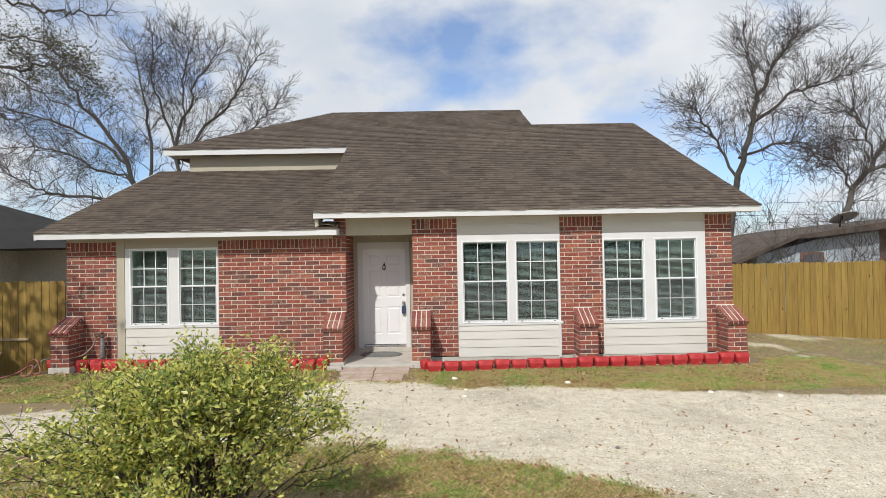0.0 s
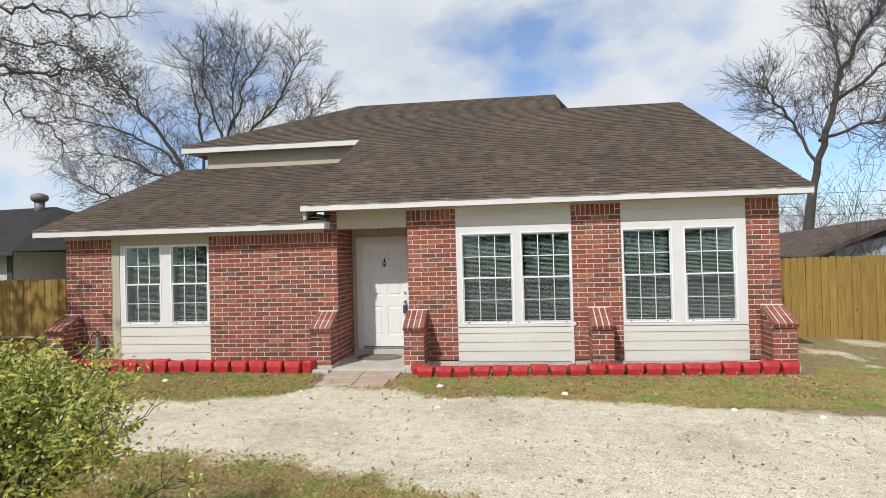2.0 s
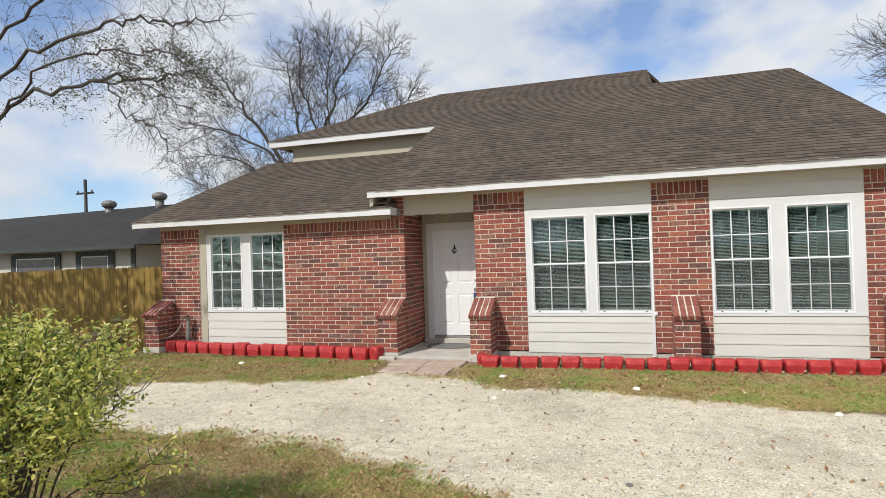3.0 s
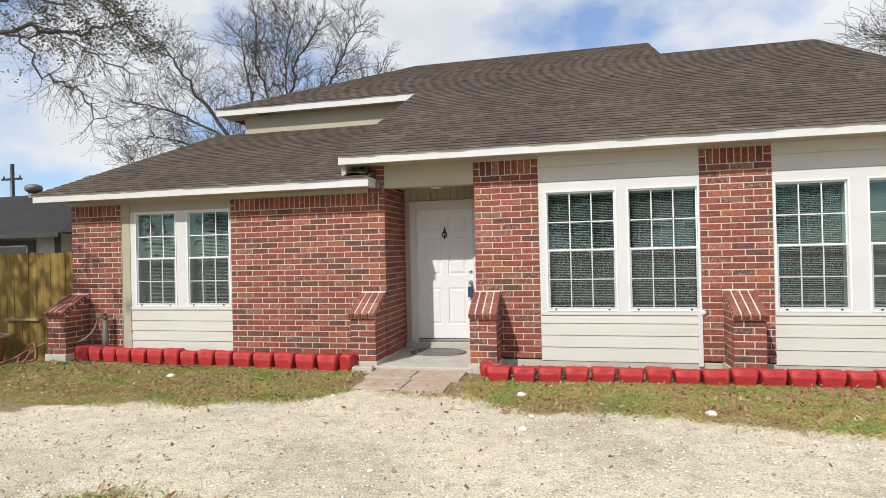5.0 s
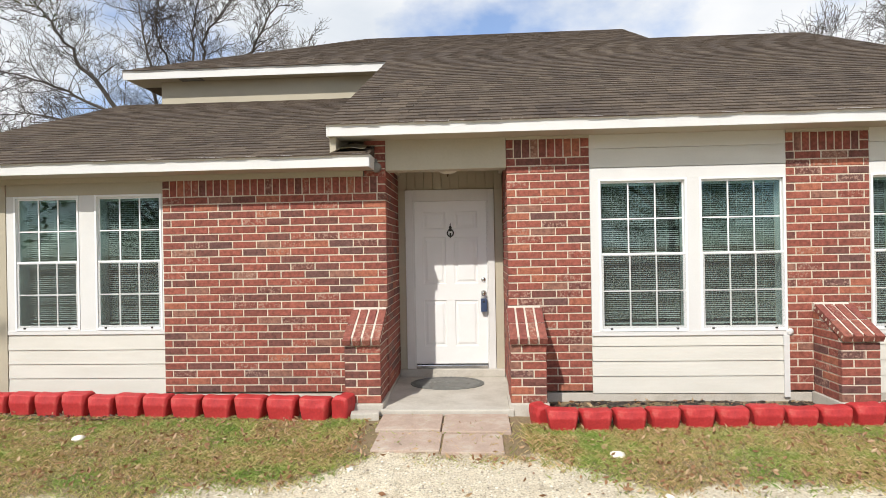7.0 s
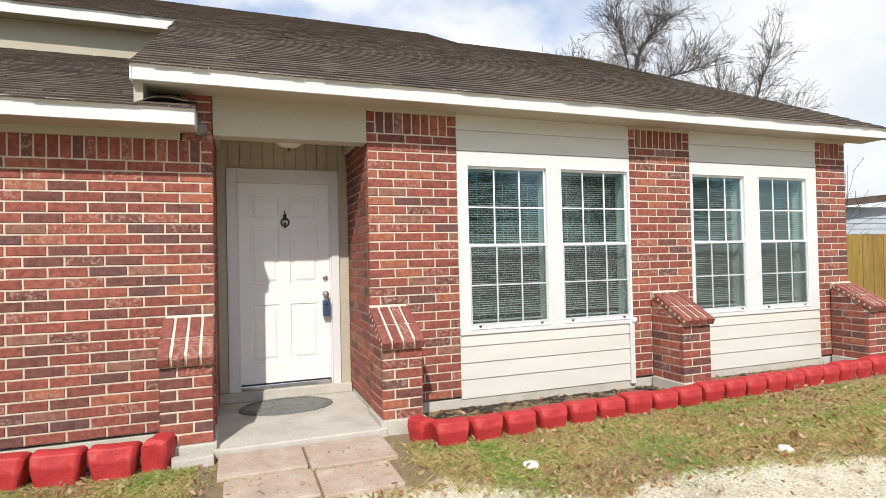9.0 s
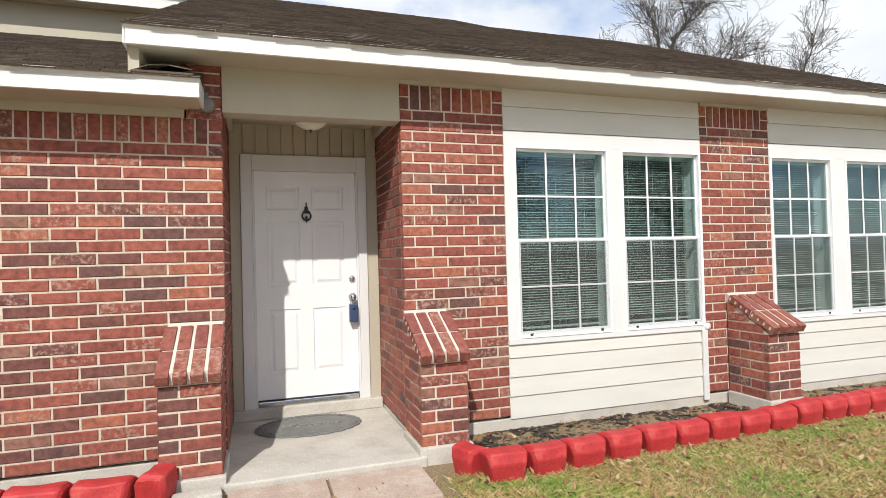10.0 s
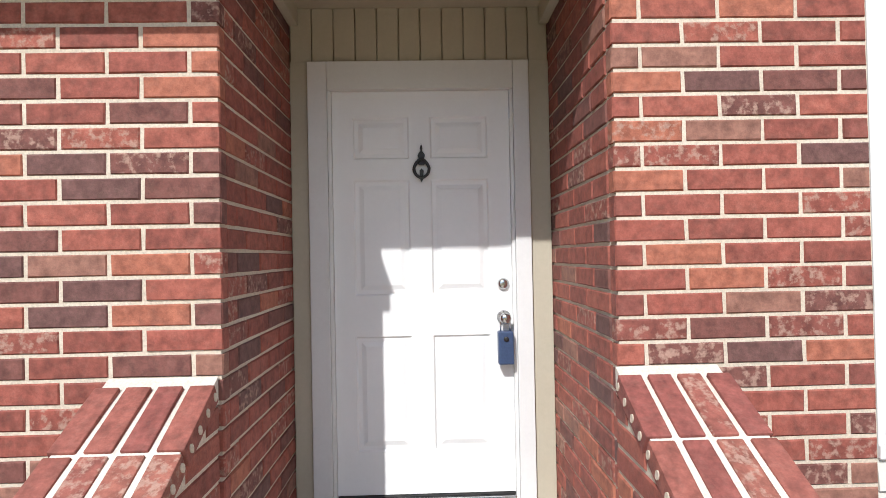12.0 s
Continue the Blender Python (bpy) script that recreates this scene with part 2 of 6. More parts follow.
def add_prism(bm, pts, axis, a, b):
    """A polygon of points in the two other axes, drawn out along an axis from a to b."""
    def at(p, c):
        return {"x": (c, p[0], p[1]), "y": (p[0], c, p[1]), "z": (p[0], p[1], c)}[axis]
    lo = [bm.verts.new(at(p, a)) for p in pts]
    hi = [bm.verts.new(at(p, b)) for p in pts]
    n = len(pts)
    bm.faces.new(lo)
    bm.faces.new(hi[::-1])
    for i in range(n):
        bm.faces.new((lo[i], hi[i], hi[(i + 1) % n], lo[(i + 1) % n]))
    bmesh.ops.recalc_face_normals(bm, faces=bm.faces)
    return bm


def prism(pts, axis, a, b):
    return add_prism(bmesh.new(), pts, axis, a, b)


def add_tube(bm, points, radii, sides=8, cap=True):
    rings = []
    n = len(points)
    for i, p in enumerate(points):
        p = Vector(p)
        d = (Vector(points[min(i + 1, n - 1)]) - Vector(points[max(i - 1, 0)])).normalized()
        a = d.orthogonal().normalized() if i == 0 else (a - d * a.dot(d)).normalized()
        b2 = d.cross(a)
        r = radii[i] if isinstance(radii, (list, tuple)) else radii
        rings.append([bm.verts.new(p + r * (math.cos(2 * math.pi * k / sides) * a + math.sin(2 * math.pi * k / sides) * b2)) for k in range(sides)])
    for r0, r1 in zip(rings, rings[1:]):
        for k in range(sides):
            f = bm.faces.new((r0[k], r0[(k + 1) % sides], r1[(k + 1) % sides], r1[k]))
            f.smooth = True
    if cap:
        bm.faces.new(rings[0][::-1])
        bm.faces.new(rings[-1])
    return bm


def add_lathe(bm, profile, centre, axis="z", sides=24):
    cx, cy, cz = centre
    rings = []
    for r, h in profile:
        ring = []
        for k in range(sides):
            c, s = math.cos(2 * math.pi * k / sides) * r, math.sin(2 * math.pi * k / sides) * r
            ring.append(bm.verts.new((cx + c, cy + s, cz + h) if axis == "z" else (cx + c, cy + h, cz + s)))
        rings.append(ring)
    for r0, r1 in zip(rings, rings[1:]):
        for k in range(sides):
            f = bm.faces.new((r0[k], r0[(k + 1) % sides], r1[(k + 1) % sides], r1[k]))
            f.smooth = True
    bm.faces.new(rings[0])
    bm.faces.new(rings[-1])
    bmesh.ops.recalc_face_normals(bm, faces=bm.faces)
    return bm


# ---- plan, in metres ----
WALL = 10.50          # face of the brickwork
COURSE, PITCH, JOINT = 0.0786, 0.2537, 0.0125
BASE = 0.11           # top of the foundation
LOW_TOP, HIGH_TOP = 2.32, 2.652
X_L, X_R = -6.03, 6.30
DOOR_Y = 11.42
REC_L, REC_R = -0.88, 0.35
SLOPE, EAVE_Y = 0.480, 10.20

# ---- ground ----
upper = [(-9, 7.0), (-4.84, 7.36), (-3.4, 7.85), (-2.9, 8.2), (-1.6, 8.38), (-1.0, 8.62), (-0.7, 9.0), (0.45, 8.98), (1.2, 8.42), (2.1, 8.55), (4.2, 8.0), (5.4, 7.72), (6.8, 7.5), (14, 6.6)]
lower = [(-9, 5.2), (-5, 5.9), (-2, 6.05), (-0.3, 6.16), (0.14, 6.05), (1.0, 5.7), (1.6, 5.33), (2.25, 5.05), (2.8, 4.6), (3.4, 3.9), (5, 1.5), (14, -8)]
rg = np.random.default_rng(4)


def fbm(x, y, s, seed=0.0):
    return noise.fractal(Vector((x * s, y * s, seed)), 1.0, 2.0, 4)


def gravel_at(x, y):
    """1 on the bare drive, 0 in the grass, with a ragged edge."""
    u = np.interp(x, [p[0] for p in upper], [p[1] for p in upper])
    l = np.interp(x, [p[0] for p in lower], [p[1] for p in lower])
    d = min(u - y, y - l) + 0.22 * fbm(x, y, 1.3, 3.0) + 0.13 * fbm(x, y, 5.0, 9.0)
    g = min(1.0, max(0.0, 0.5 + d / 0.42))
    side = 0.9 * fbm(x, y, 0.7, 21.0) + 0.35 * fbm(x, y, 3.0, 5.0)
    if x > 6.0 and y > 7.0:
        g = max(g, min(0.85, max(0.0, side * 1.4)))
    if y < l:
        g = max(g, min(0.55, max(0.0, fbm(x, y, 1.1, 44.0) * 1.2 - 0.1)))
    return g


def ground_z(x, y):
    g = 0.0
    fall = -0.12 * min(1, max(0, (-6.2 - x) / 0.8)) - 0.25 * min(1, max(0, (x - 7.5) / 4.5))
    return fall + 0.014 * fbm(x, y, 0.6, 1.0) - 0.012 * gravel_at(x, y)


def spread(fine0, fine1, step, far):
    a = list(np.arange(fine0, fine1, step))
    out_hi, out_lo, d, v, u = [], [], step, fine1, fine0
    while v < far:
        out_hi.append(v)
        d *= 1.35
        v += d
    d = step * 1.35
    u -= d
    while u > -far:
        out_lo.append(u)
        d *= 1.35
        u -= d
    return out_lo[::-1] + a + out_hi


gx, gy = spread(-9.0, 12.0, 0.08, 900), spread(-3.0, 10.4, 0.07, 900)
verts, bare = [], []
for yy in gy:
    for xx in gx:
        near = -16 < xx < 18 and -6 < yy < 18
        gr = gravel_at(xx, yy) if near else 0.15
        verts.append((xx, yy, ground_z(xx, yy) + (0.006 * fbm(xx, yy, 6, 7) if near else 0)))
        bare.append(gr)
nx_ = len(gx)
faces = [(j * nx_ + i, j * nx_ + i + 1, (j + 1) * nx_ + i + 1, (j + 1) * nx_ + i) for j in range(len(gy) - 1) for i in range(nx_ - 1)]
me = bpy.data.meshes.new("ground")
me.from_pydata(verts, [], faces)
at_ = me.attributes.new("bare", "FLOAT", "POINT")
at_.data.foreach_set("value", bare)
me.polygons.foreach_set("use_smooth", [True] * len(me.polygons))


def ground_material():
    m, nt, b = material("ground", 0.97)
    at = nt.nodes.new("ShaderNodeAttribute")
    at.attribute_name = "bare"
    fine = nz(nt, 60, 6, 0.75)
    mid = nz(nt, 7, 5, 0.6)
    big = nz(nt, 0.8, 4, 0.55)
    vor = nt.nodes.new("ShaderNodeTexVoronoi")
    vor.inputs["Scale"].default_value = 70
    tc = nt.nodes.new("ShaderNodeTexCoord")
    nt.links.new(tc.outputs["Object"], vor.inputs["Vector"])
    sand = mix(nt, 1.0, ramp(nt, mid, [(0.25, (0.48, 0.415, 0.30)), (0.45, (0.68, 0.61, 0.48)), (0.75, (0.80, 0.74, 0.60))]),
               ramp(nt, big, [(0.3, (0.74, 0.72, 0.69)), (0.5, (1.0, 0.99, 0.97)), (0.7, (1.1, 1.09, 1.07))]), "MULTIPLY")
    sand = mix(nt, 1.0, sand, ramp(nt, fine, [(0.36, (0.40, 0.38, 0.35)), (0.47, (0.98, 0.98, 0.98)), (0.7, (1.22, 1.22, 1.22))]), "MULTIPLY")
    sand = mix(nt, 1.0, sand, ramp(nt, vor.outputs["Distance"], [(0.0, (1.12, 1.12, 1.12)), (0.6, (0.86, 0.85, 0.83))]), "MULTIPLY")
    turf = mix(nt, big, (0.15, 0.125, 0.06), (0.27, 0.20, 0.115))
    turf = mix(nt, ramp(nt, mid, [(0.42, (0, 0, 0)), (0.66, (1, 1, 1))]), turf, (0.25, 0.175, 0.11))
    turf = mix(nt, 1.0, turf, ramp(nt, fine, [(0.25, (0.55, 0.55, 0.55)), (0.7, (1.45, 1.45, 1.4))]), "MULTIPLY")
    add = nt.nodes.new("ShaderNodeMath")
    add.operation = "MULTIPLY_ADD"
    nt.links.new(fine, add.inputs[0])
    add.inputs[1].default_value = 0.5
    nt.links.new(at.outputs["Fac"], add.inputs[2])
    k = ramp(nt, add.outputs[0], [(0.50, (0, 0, 0)), (0.80, (1, 1, 1))])
    nt.links.new(mix(nt, k, turf, sand), b.inputs["Base Color"])
    bump(nt, b, mix(nt, 0.5, fine, vor.outputs["Distance"]), 0.7, 0.02)
    return m


me.materials.append(ground_material())
tagged(new("ground", me), label="pale crushed gravel drive in patchy winter lawn", kind="structure")


# ---- walls of the house ----
def cut_wall(name, x0, x1, y0, y1, z0, z1, mat, label, holes=()):
    """A wall between x0 and x1 with window holes (hx0, hx1, hz0, hz1) through it."""
    bm = bmesh.new()
    xs = x0
    for hx0, hx1, hz0, hz1 in sorted(holes):
        if hx0 > xs:
            add_box(bm, xs, hx0, y0, y1, z0, z1)
        add_box(bm, hx0, hx1, y0, y1, z0, hz0)
        add_box(bm, hx0, hx1, y0, y1, hz1, z1)
        xs = hx1
    if x1 > xs:
        add_box(bm, xs, x1, y0, y1, z0, z1)
    return part(name, bm, mat, None, label, "structure")


MORT = WALL + 0.0055
brick_walls = {}
for key, x0, x1, ztop in (("corner", X_L, -5.12, LOW_TOP), ("broad", -3.24, REC_L, LOW_TOP), ("entry", REC_R, 1.18, HIGH_TOP),
                          ("middle", 3.09, 3.88, HIGH_TOP), ("end", 5.80, X_R, HIGH_TOP)):
    left, right = x0 + (0.008 if key in ("corner", "entry") else 0), x1 - (0.008 if key in ("broad", "end") else 0)
    brick_walls[key] = part("wall_%s" % key, box(left, right, MORT, WALL + 0.24, BASE, ztop), M_MORTAR, None, "red and brown brick wall with pale mortar joints", "structure")

W_Z = {"low": (0.765, 2.195), "mid": (0.705, 2.232), "far": (0.705, 2.232)}
WIN = {"low": (-5.12, -3.24, ((-4.885, -4.165), (-3.99, -3.262)), LOW_TOP + 0.06),
       "mid": (1.18, 3.09, ((1.262, 2.132), (2.252, 3.083)), HIGH_TOP + 0.05),
       "far": (3.88, 5.80, ((3.888, 4.675), (4.848, 5.650)), HIGH_TOP + 0.05)}
for key, (x0, x1, wins, ztop) in WIN.items():
    yf = WALL + (0.03 if key == "low" else 0.012)
    W_Z0, W_Z1 = W_Z[key]
    cut_wall("wall_panel_%s" % key, x0, x1, yf + 0.012, WALL + 0.20, BASE, ztop, M_SIDING, "painted window wall",
             [(a, b, W_Z0, W_Z1) for a, b in wins])
    # flat casing board round the two windows
    z_top_board = W_Z1 if key == "low" else 2.345
    bm = bmesh.new()
    xs = x0 + 0.002
    if key == "low":
        xs = -4.97
    for a, b in wins:
        if a > xs:
            add_box(bm, xs, a, yf - 0.010, yf + 0.012, W_Z0, W_Z1, 0.002)
        xs = b
    if x1 - 0.002 - xs > 0.01:
        add_box(bm, xs, x1 - 0.002, yf - 0.010, yf + 0.012, W_Z0, W_Z1, 0.002)
    x00 = -4.97 if key == "low" else x0 + 0.002
    if z_top_board > W_Z1:
        add_box(bm, x00, x1 - 0.002, yf - 0.010, yf + 0.012, W_Z1, z_top_board, 0.002)
    part("trim_casing_%s" % key, bm, M_TRIM, None, "white painted casing boards", "structure")
    part("trim_sill_%s" % key, box(x00, x1 - 0.004, yf - 0.018, yf + 0.012, W_Z0 - 0.045, W_Z0, 0.004), M_TRIM, None, "white painted sill board", "structure")
    # lap boards under the windows, each leaning out at its foot
    zs = [0.082, 0.255, 0.405, 0.555, W_Z0 - 0.045]
    sid = part("siding_%s" % key, box(x00, x1 - 0.004, yf + 0.008, yf + 0.013, 0.09, W_Z0 - 0.045), M_SIDING, None, "ivory painted lap siding", "structure")
    for za, zb in zip(zs, zs[1:]):
        part("siding_board", prism([(yf - 0.012, za + 0.004), (yf + 0.008, za + 0.004), (yf + 0.008, zb + 0.003), (yf - 0.001, zb + 0.003)], "x", x00, x1 - 0.004), M_SIDING, sid)
    if key != "low":
        for za, zb in ((2.345, 2.535), (2.535, ztop)):
            part("siding_board", prism([(yf - 0.014, za + 0.004), (yf + 0.008, za + 0.004), (yf + 0.008, zb + 0.002), (yf - 0.001, zb + 0.002)], "x", x0 + 0.002, x1 - 0.002), M_SIDING, sid)
    else:
        part("trim_post", box(x0 + 0.002, -4.975, yf - 0.016, yf + 0.011, BASE, ztop, 0.003), M_BEIGE, None, "beige corner board", "structure")
        part("trim_head", box(-4.97, x1, yf - 0.008, yf + 0.012, W_Z1, ztop, 0.003), M_BEIGE, None, "beige head board", "structure")

part("trim_post", box(3.036, 3.088, WALL - 0.022, WALL - 0.002, 0.05, 0.66, 0.003), M_TRIM, None, "narrow white trim strip sealed against the brick", "structure")

# foundation, slab and step
part("foundation", box(X_L + 0.01, REC_L - 0.01, WALL + 0.010, 18.0, -0.2, BASE - 0.022, 0.006), M_CONC, None, "bare concrete foundation edge", "structure")
part("foundation", box(REC_R + 0.01, X_R - 0.01, WALL + 0.010, 18.0, -0.2, BASE - 0.022, 0.006), M_CONC, None, "bare concrete foundation edge", "structure")
part("floor_porch", box(REC_L - 0.01, REC_R + 0.01, 10.02, 11.60, -0.2, 0.06, 0.012), M_CONC, None, "worn grey concrete porch slab", "structure")
part("floor_threshold", box(REC_L, REC_R, DOOR_Y - 0.06, 11.72, 0.061, 0.15, 0.008), M_CONC, None, "concrete door step", "structure")

# recess: brick return walls, header, soffit board, grooved panel over the door
for key, xa, xb in (("recess_a", REC_L - 0.24, REC_L - 0.008), ("recess_b", REC_R + 0.008, REC_R + 0.24)):
    brick_walls[key] = part("wall_%s" % key, box(xa, xb, WALL + 0.242, DOOR_Y + 0.2, BASE, 2.66), M_MORTAR, None, "brick return wall of the porch", "structure")
part("wall_pier_top", box(-1.10, REC_L - 0.008, MORT, WALL + 0.24, LOW_TOP, 2.72), M_MORTAR, None, "brick pier above the low eave", "structure")
part("trim_header", box(REC_L + 0.002, REC_R - 0.002, WALL - 0.01, WALL + 0.16, 2.37, 2.72, 0.006), M_BEIGE, None, "beige boarded header over the porch", "structure")
part("ceiling_porch", box(REC_L - 0.005, REC_R + 0.005, WALL + 0.16, DOOR_Y + 0.1, 2.52, 2.60), M_BEIGE, None, "beige painted porch ceiling", "structure")
for a, b in ((REC_L + 0.002, REC_L + 0.045), (REC_R - 0.045, REC_R - 0.002)):
    part("trim_post", box(a, b, WALL + 0.162, DOOR_Y - 0.02, 2.43, 2.52, 0.004), M_BEIGE, None, "beige trim strip", "structure")
wb = part("wall_over_door", box(REC_L, REC_R, DOOR_Y + 0.02, DOOR_Y + 0.16, 2.262, 2.52), M_BEIGE, None, "beige grooved board panel", "structure")
xs = REC_L + 0.004
while xs < REC_R - 0.02:
    xe = min(xs + 0.098, REC_R - 0.004)
    part("groove_board", box(xs, xe, DOOR_Y - 0.002, DOOR_Y + 0.02, 2.262, 2.52, 0.003), M_BEIGE, wb)
    xs += 0.103
for a, b in ((REC_L + 0.001, -0.797), (0.252, REC_R - 0.001)):
    part("trim_post", box(a, b, DOOR_Y - 0.01, DOOR_Y + 0.1, 0.15, 2.262, 0.004), M_BEIGE, None, "beige trim beside the door frame", "structure")

# plain closing walls of the house
for nm, x0, x1, y0, y1, z0, z1 in (("wall_side_a", X_L, X_L + 0.2, WALL + 0.242, 18, -0.1, LOW_TOP + 0.1), ("wall_side_b", X_R - 0.2, X_R, WALL + 0.242, 22, -0.1, 2.70),
                                   ("wall_back", X_L, X_R, 22, 22.2, -0.1, 2.7), ("wall_back_b", X_L, X_L + 0.2, 18, 22, -0.1, 2.6)):
    part(nm, box(x0, x1, y0, y1, z0, z1), M_SIDING, None, "ivory painted side wall", "structure")
# inner room surfaces, their dimness put into the dark colour
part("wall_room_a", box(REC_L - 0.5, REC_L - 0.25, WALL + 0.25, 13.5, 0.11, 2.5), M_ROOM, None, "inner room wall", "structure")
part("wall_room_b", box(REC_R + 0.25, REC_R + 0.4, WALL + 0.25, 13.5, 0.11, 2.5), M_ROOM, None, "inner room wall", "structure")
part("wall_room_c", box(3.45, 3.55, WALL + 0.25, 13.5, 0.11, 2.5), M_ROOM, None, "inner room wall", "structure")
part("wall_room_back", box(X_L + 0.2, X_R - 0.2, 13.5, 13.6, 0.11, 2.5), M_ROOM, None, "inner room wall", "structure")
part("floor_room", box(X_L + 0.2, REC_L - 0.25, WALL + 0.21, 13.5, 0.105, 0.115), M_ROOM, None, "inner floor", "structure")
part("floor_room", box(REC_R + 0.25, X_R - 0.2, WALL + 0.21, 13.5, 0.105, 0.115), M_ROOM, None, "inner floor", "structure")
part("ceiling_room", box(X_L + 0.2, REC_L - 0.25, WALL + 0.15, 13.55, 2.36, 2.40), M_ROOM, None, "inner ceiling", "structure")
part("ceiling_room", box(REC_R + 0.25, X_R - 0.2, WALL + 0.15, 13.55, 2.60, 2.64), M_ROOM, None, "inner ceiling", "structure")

# ---- roof ----
def plane_z(y, lowroof=False):
    return (2.50 + 0.393 * (y - EAVE_Y)) if lowroof else (2.80 + SLOPE * (y - EAVE_Y))


def slab_from(pts, thick=0.10):
    bm = bmesh.new()
    top = [bm.verts.new(p) for p in pts]
    bot = [bm.verts.new((p[0], p[1], p[2] - thick)) for p in pts]
    bm.faces.new(top)
    bm.faces.new(bot[::-1])
    n = len(pts)
    for i in range(n):
        bm.faces.new((top[i], bot[i], bot[(i + 1) % n], top[(i + 1) % n]))
    bmesh.ops.recalc_face_normals(bm, faces=bm.faces)
    return bm


main = [(x, y, plane_z(y)) for x, y in ((-1.39, EAVE_Y), (6.67, EAVE_Y), (6.47, 16.2), (3.50, 16.2), (3.50, 18.0), (-2.55, 18.0), (-6.07, 14.3), (-1.39, 14.3))]
roof_main = part("roof_main", slab_from(main), M_SHINGLE, None, "brown asphalt shingle roof", "structure")
roof_low = part("roof_low", slab_from([(-6.40, EAVE_Y, 2.50), (-0.99, EAVE_Y, 2.50), (-0.99, EAVE_Y + 0.35, 2.637), (-1.395, EAVE_Y + 0.35, 2.637), (-1.395, 14.62, plane_z(14.62, True)), (-6.28, 14.62, plane_z(14.62, True))]),
                M_SHINGLE, None, "brown asphalt shingle roof of the lower wing", "structure")
part("roof_hip", slab_from([(-6.07, 14.3, 4.75), (-2.55, 18.0, 6.544), (-6.07, 21.7, 4.75)]), M_SHINGLE, None, "brown shingle hip", "structure")
part("roof_rear", slab_from([(-2.55, 18.0, 6.544), (3.5, 18.0, 6.544), (6.67, 22.3, 4.46), (6.67, 22.5, 3.4), (-6.2, 22.5, 4.3), (-6.2, 21.7, 4.75)]), M_SHINGLE, None, "brown shingle rear slope", "structure")
part("roof_rear_low", slab_from([(3.5, 16.2, 5.66), (6.47, 16.2, 5.66), (6.67, 22.5, 2.80), (3.5, 22.5, 2.80)]), M_SHINGLE, None, "brown shingle rear slope", "structure")
part("wall_gable", prism([(16.2, 5.45), (18.0, 6.42), (19.5, 5.6), (19.5, 4.0), (16.2, 4.0)], "x", 3.40, 3.48), M_SIDING, None, "gable wall", "structure")
part("wall_end_gable", prism([(WALL + 0.3, 2.60), (16.2, 5.40), (22.0, 2.75), (22.0, 2.60)], "x", 6.15, 6.28), M_SIDING, None, "end gable wall", "structure")
part("wall_low_gable", prism([(WALL + 0.3, 2.30), (14.6, 4.05), (18.0, 4.05), (18.0, 2.30)], "x", X_L, X_L + 0.1), M_SIDING, None, "end gable wall", "structure")
part("wall_upper_strip", box(-5.50, -1.40, 14.54, 14.66, 3.9, 4.615), M_BEIGE, None, "painted wall strip between the two roofs", "structure")
part("wall_upper_side", box(-5.50, -5.38, 14.66, 22.2, 3.0, 4.615), M_BEIGE, None, "painted upper side wall", "structure")
part("soffit_upper", box(-6.03, -1.40, 14.32, 14.85, 4.62, 4.64), M_BEIGE, None, "beige upper soffit", "structure")
part("roof_rake_wall", prism([(EAVE_Y + 0.05, 2.50), (EAVE_Y + 0.05, 2.70), (14.35, 4.63), (14.62, 4.63), (14.62, 4.2)], "x", -1.39, -1.33), M_BEIGE, None, "low cheek wall between the roofs", "structure")

# fascias and soffits
def fascia(name, x0, x1, y, z0, z1, label):
    th = part(name, prism([(y - 0.022, z0), (y, z0), (y, z1), (y - 0.022, z1)], "x", x0, x1), M_TRIM, None, label, "structure")
    part("drip_edge", prism([(y - 0.034, z1 - 0.012), (y - 0.022, z1 - 0.028), (y - 0.022, z1 + 0.004), (y - 0.034, z1 + 0.002)], "x", x0 - 0.004, x1 + 0.004), M_TRIM, th)
    return th


fascia("fascia_main", -1.39, 6.67, EAVE_Y, 2.675, 2.795, "white fascia board")
fascia("fascia_low", -6.40, -0.99, EAVE_Y, 2.375, 2.497, "white fascia board")
fascia("fascia_upper", -6.05, -1.36, 14.3, 4.60, 4.745, "white fascia board")
part("soffit_main", box(-1.39, 6.66, EAVE_Y, WALL + 0.03, 2.68, 2.70), M_BEIGE, None, "beige soffit", "structure")
part("soffit_low", box(-6.39, -1.002, EAVE_Y, WALL + 0.003, 2.378, 2.394), M_BEIGE, None, "beige soffit", "structure")
part("fascia_return", box(-1.0, -0.985, EAVE_Y + 0.001, WALL - 0.002, 2.375, 2.497), M_TRIM, None, "white eave end board", "structure")
part("fascia_return", box(-1.405, -1.392, EAVE_Y - 0.02, WALL + 0.2, 2.675, 2.80), M_TRIM, None, "white eave end board", "structure")
part("frieze_low", box(X_L, REC_L - 0.23, WALL - 0.012, WALL + 0.004, LOW_TOP, 2.378), M_BEIGE, None, "beige frieze board", "structure")
for a, b in ((REC_R, 1.178), (3.092, 3.878), (5.802, X_R)):
    part("frieze_main", box(a, b, WALL - 0.012, WALL + 0.004, HIGH_TOP, 2.68), M_BEIGE, None, "beige frieze board", "structure")
for x0, z, y0, y1, z1 in ((6.655, 2.65, EAVE_Y, 14.0, 4.42), (-6.41, 2.36, EAVE_Y, 14.62, 4.10)):
    part("rake_board", prism([(y0, z), (y0, z + 0.12), (y1, z1 + 0.12), (y1, z1)], "x", x0, x0 + 0.02), M_TRIM, None, "white rake board", "structure")


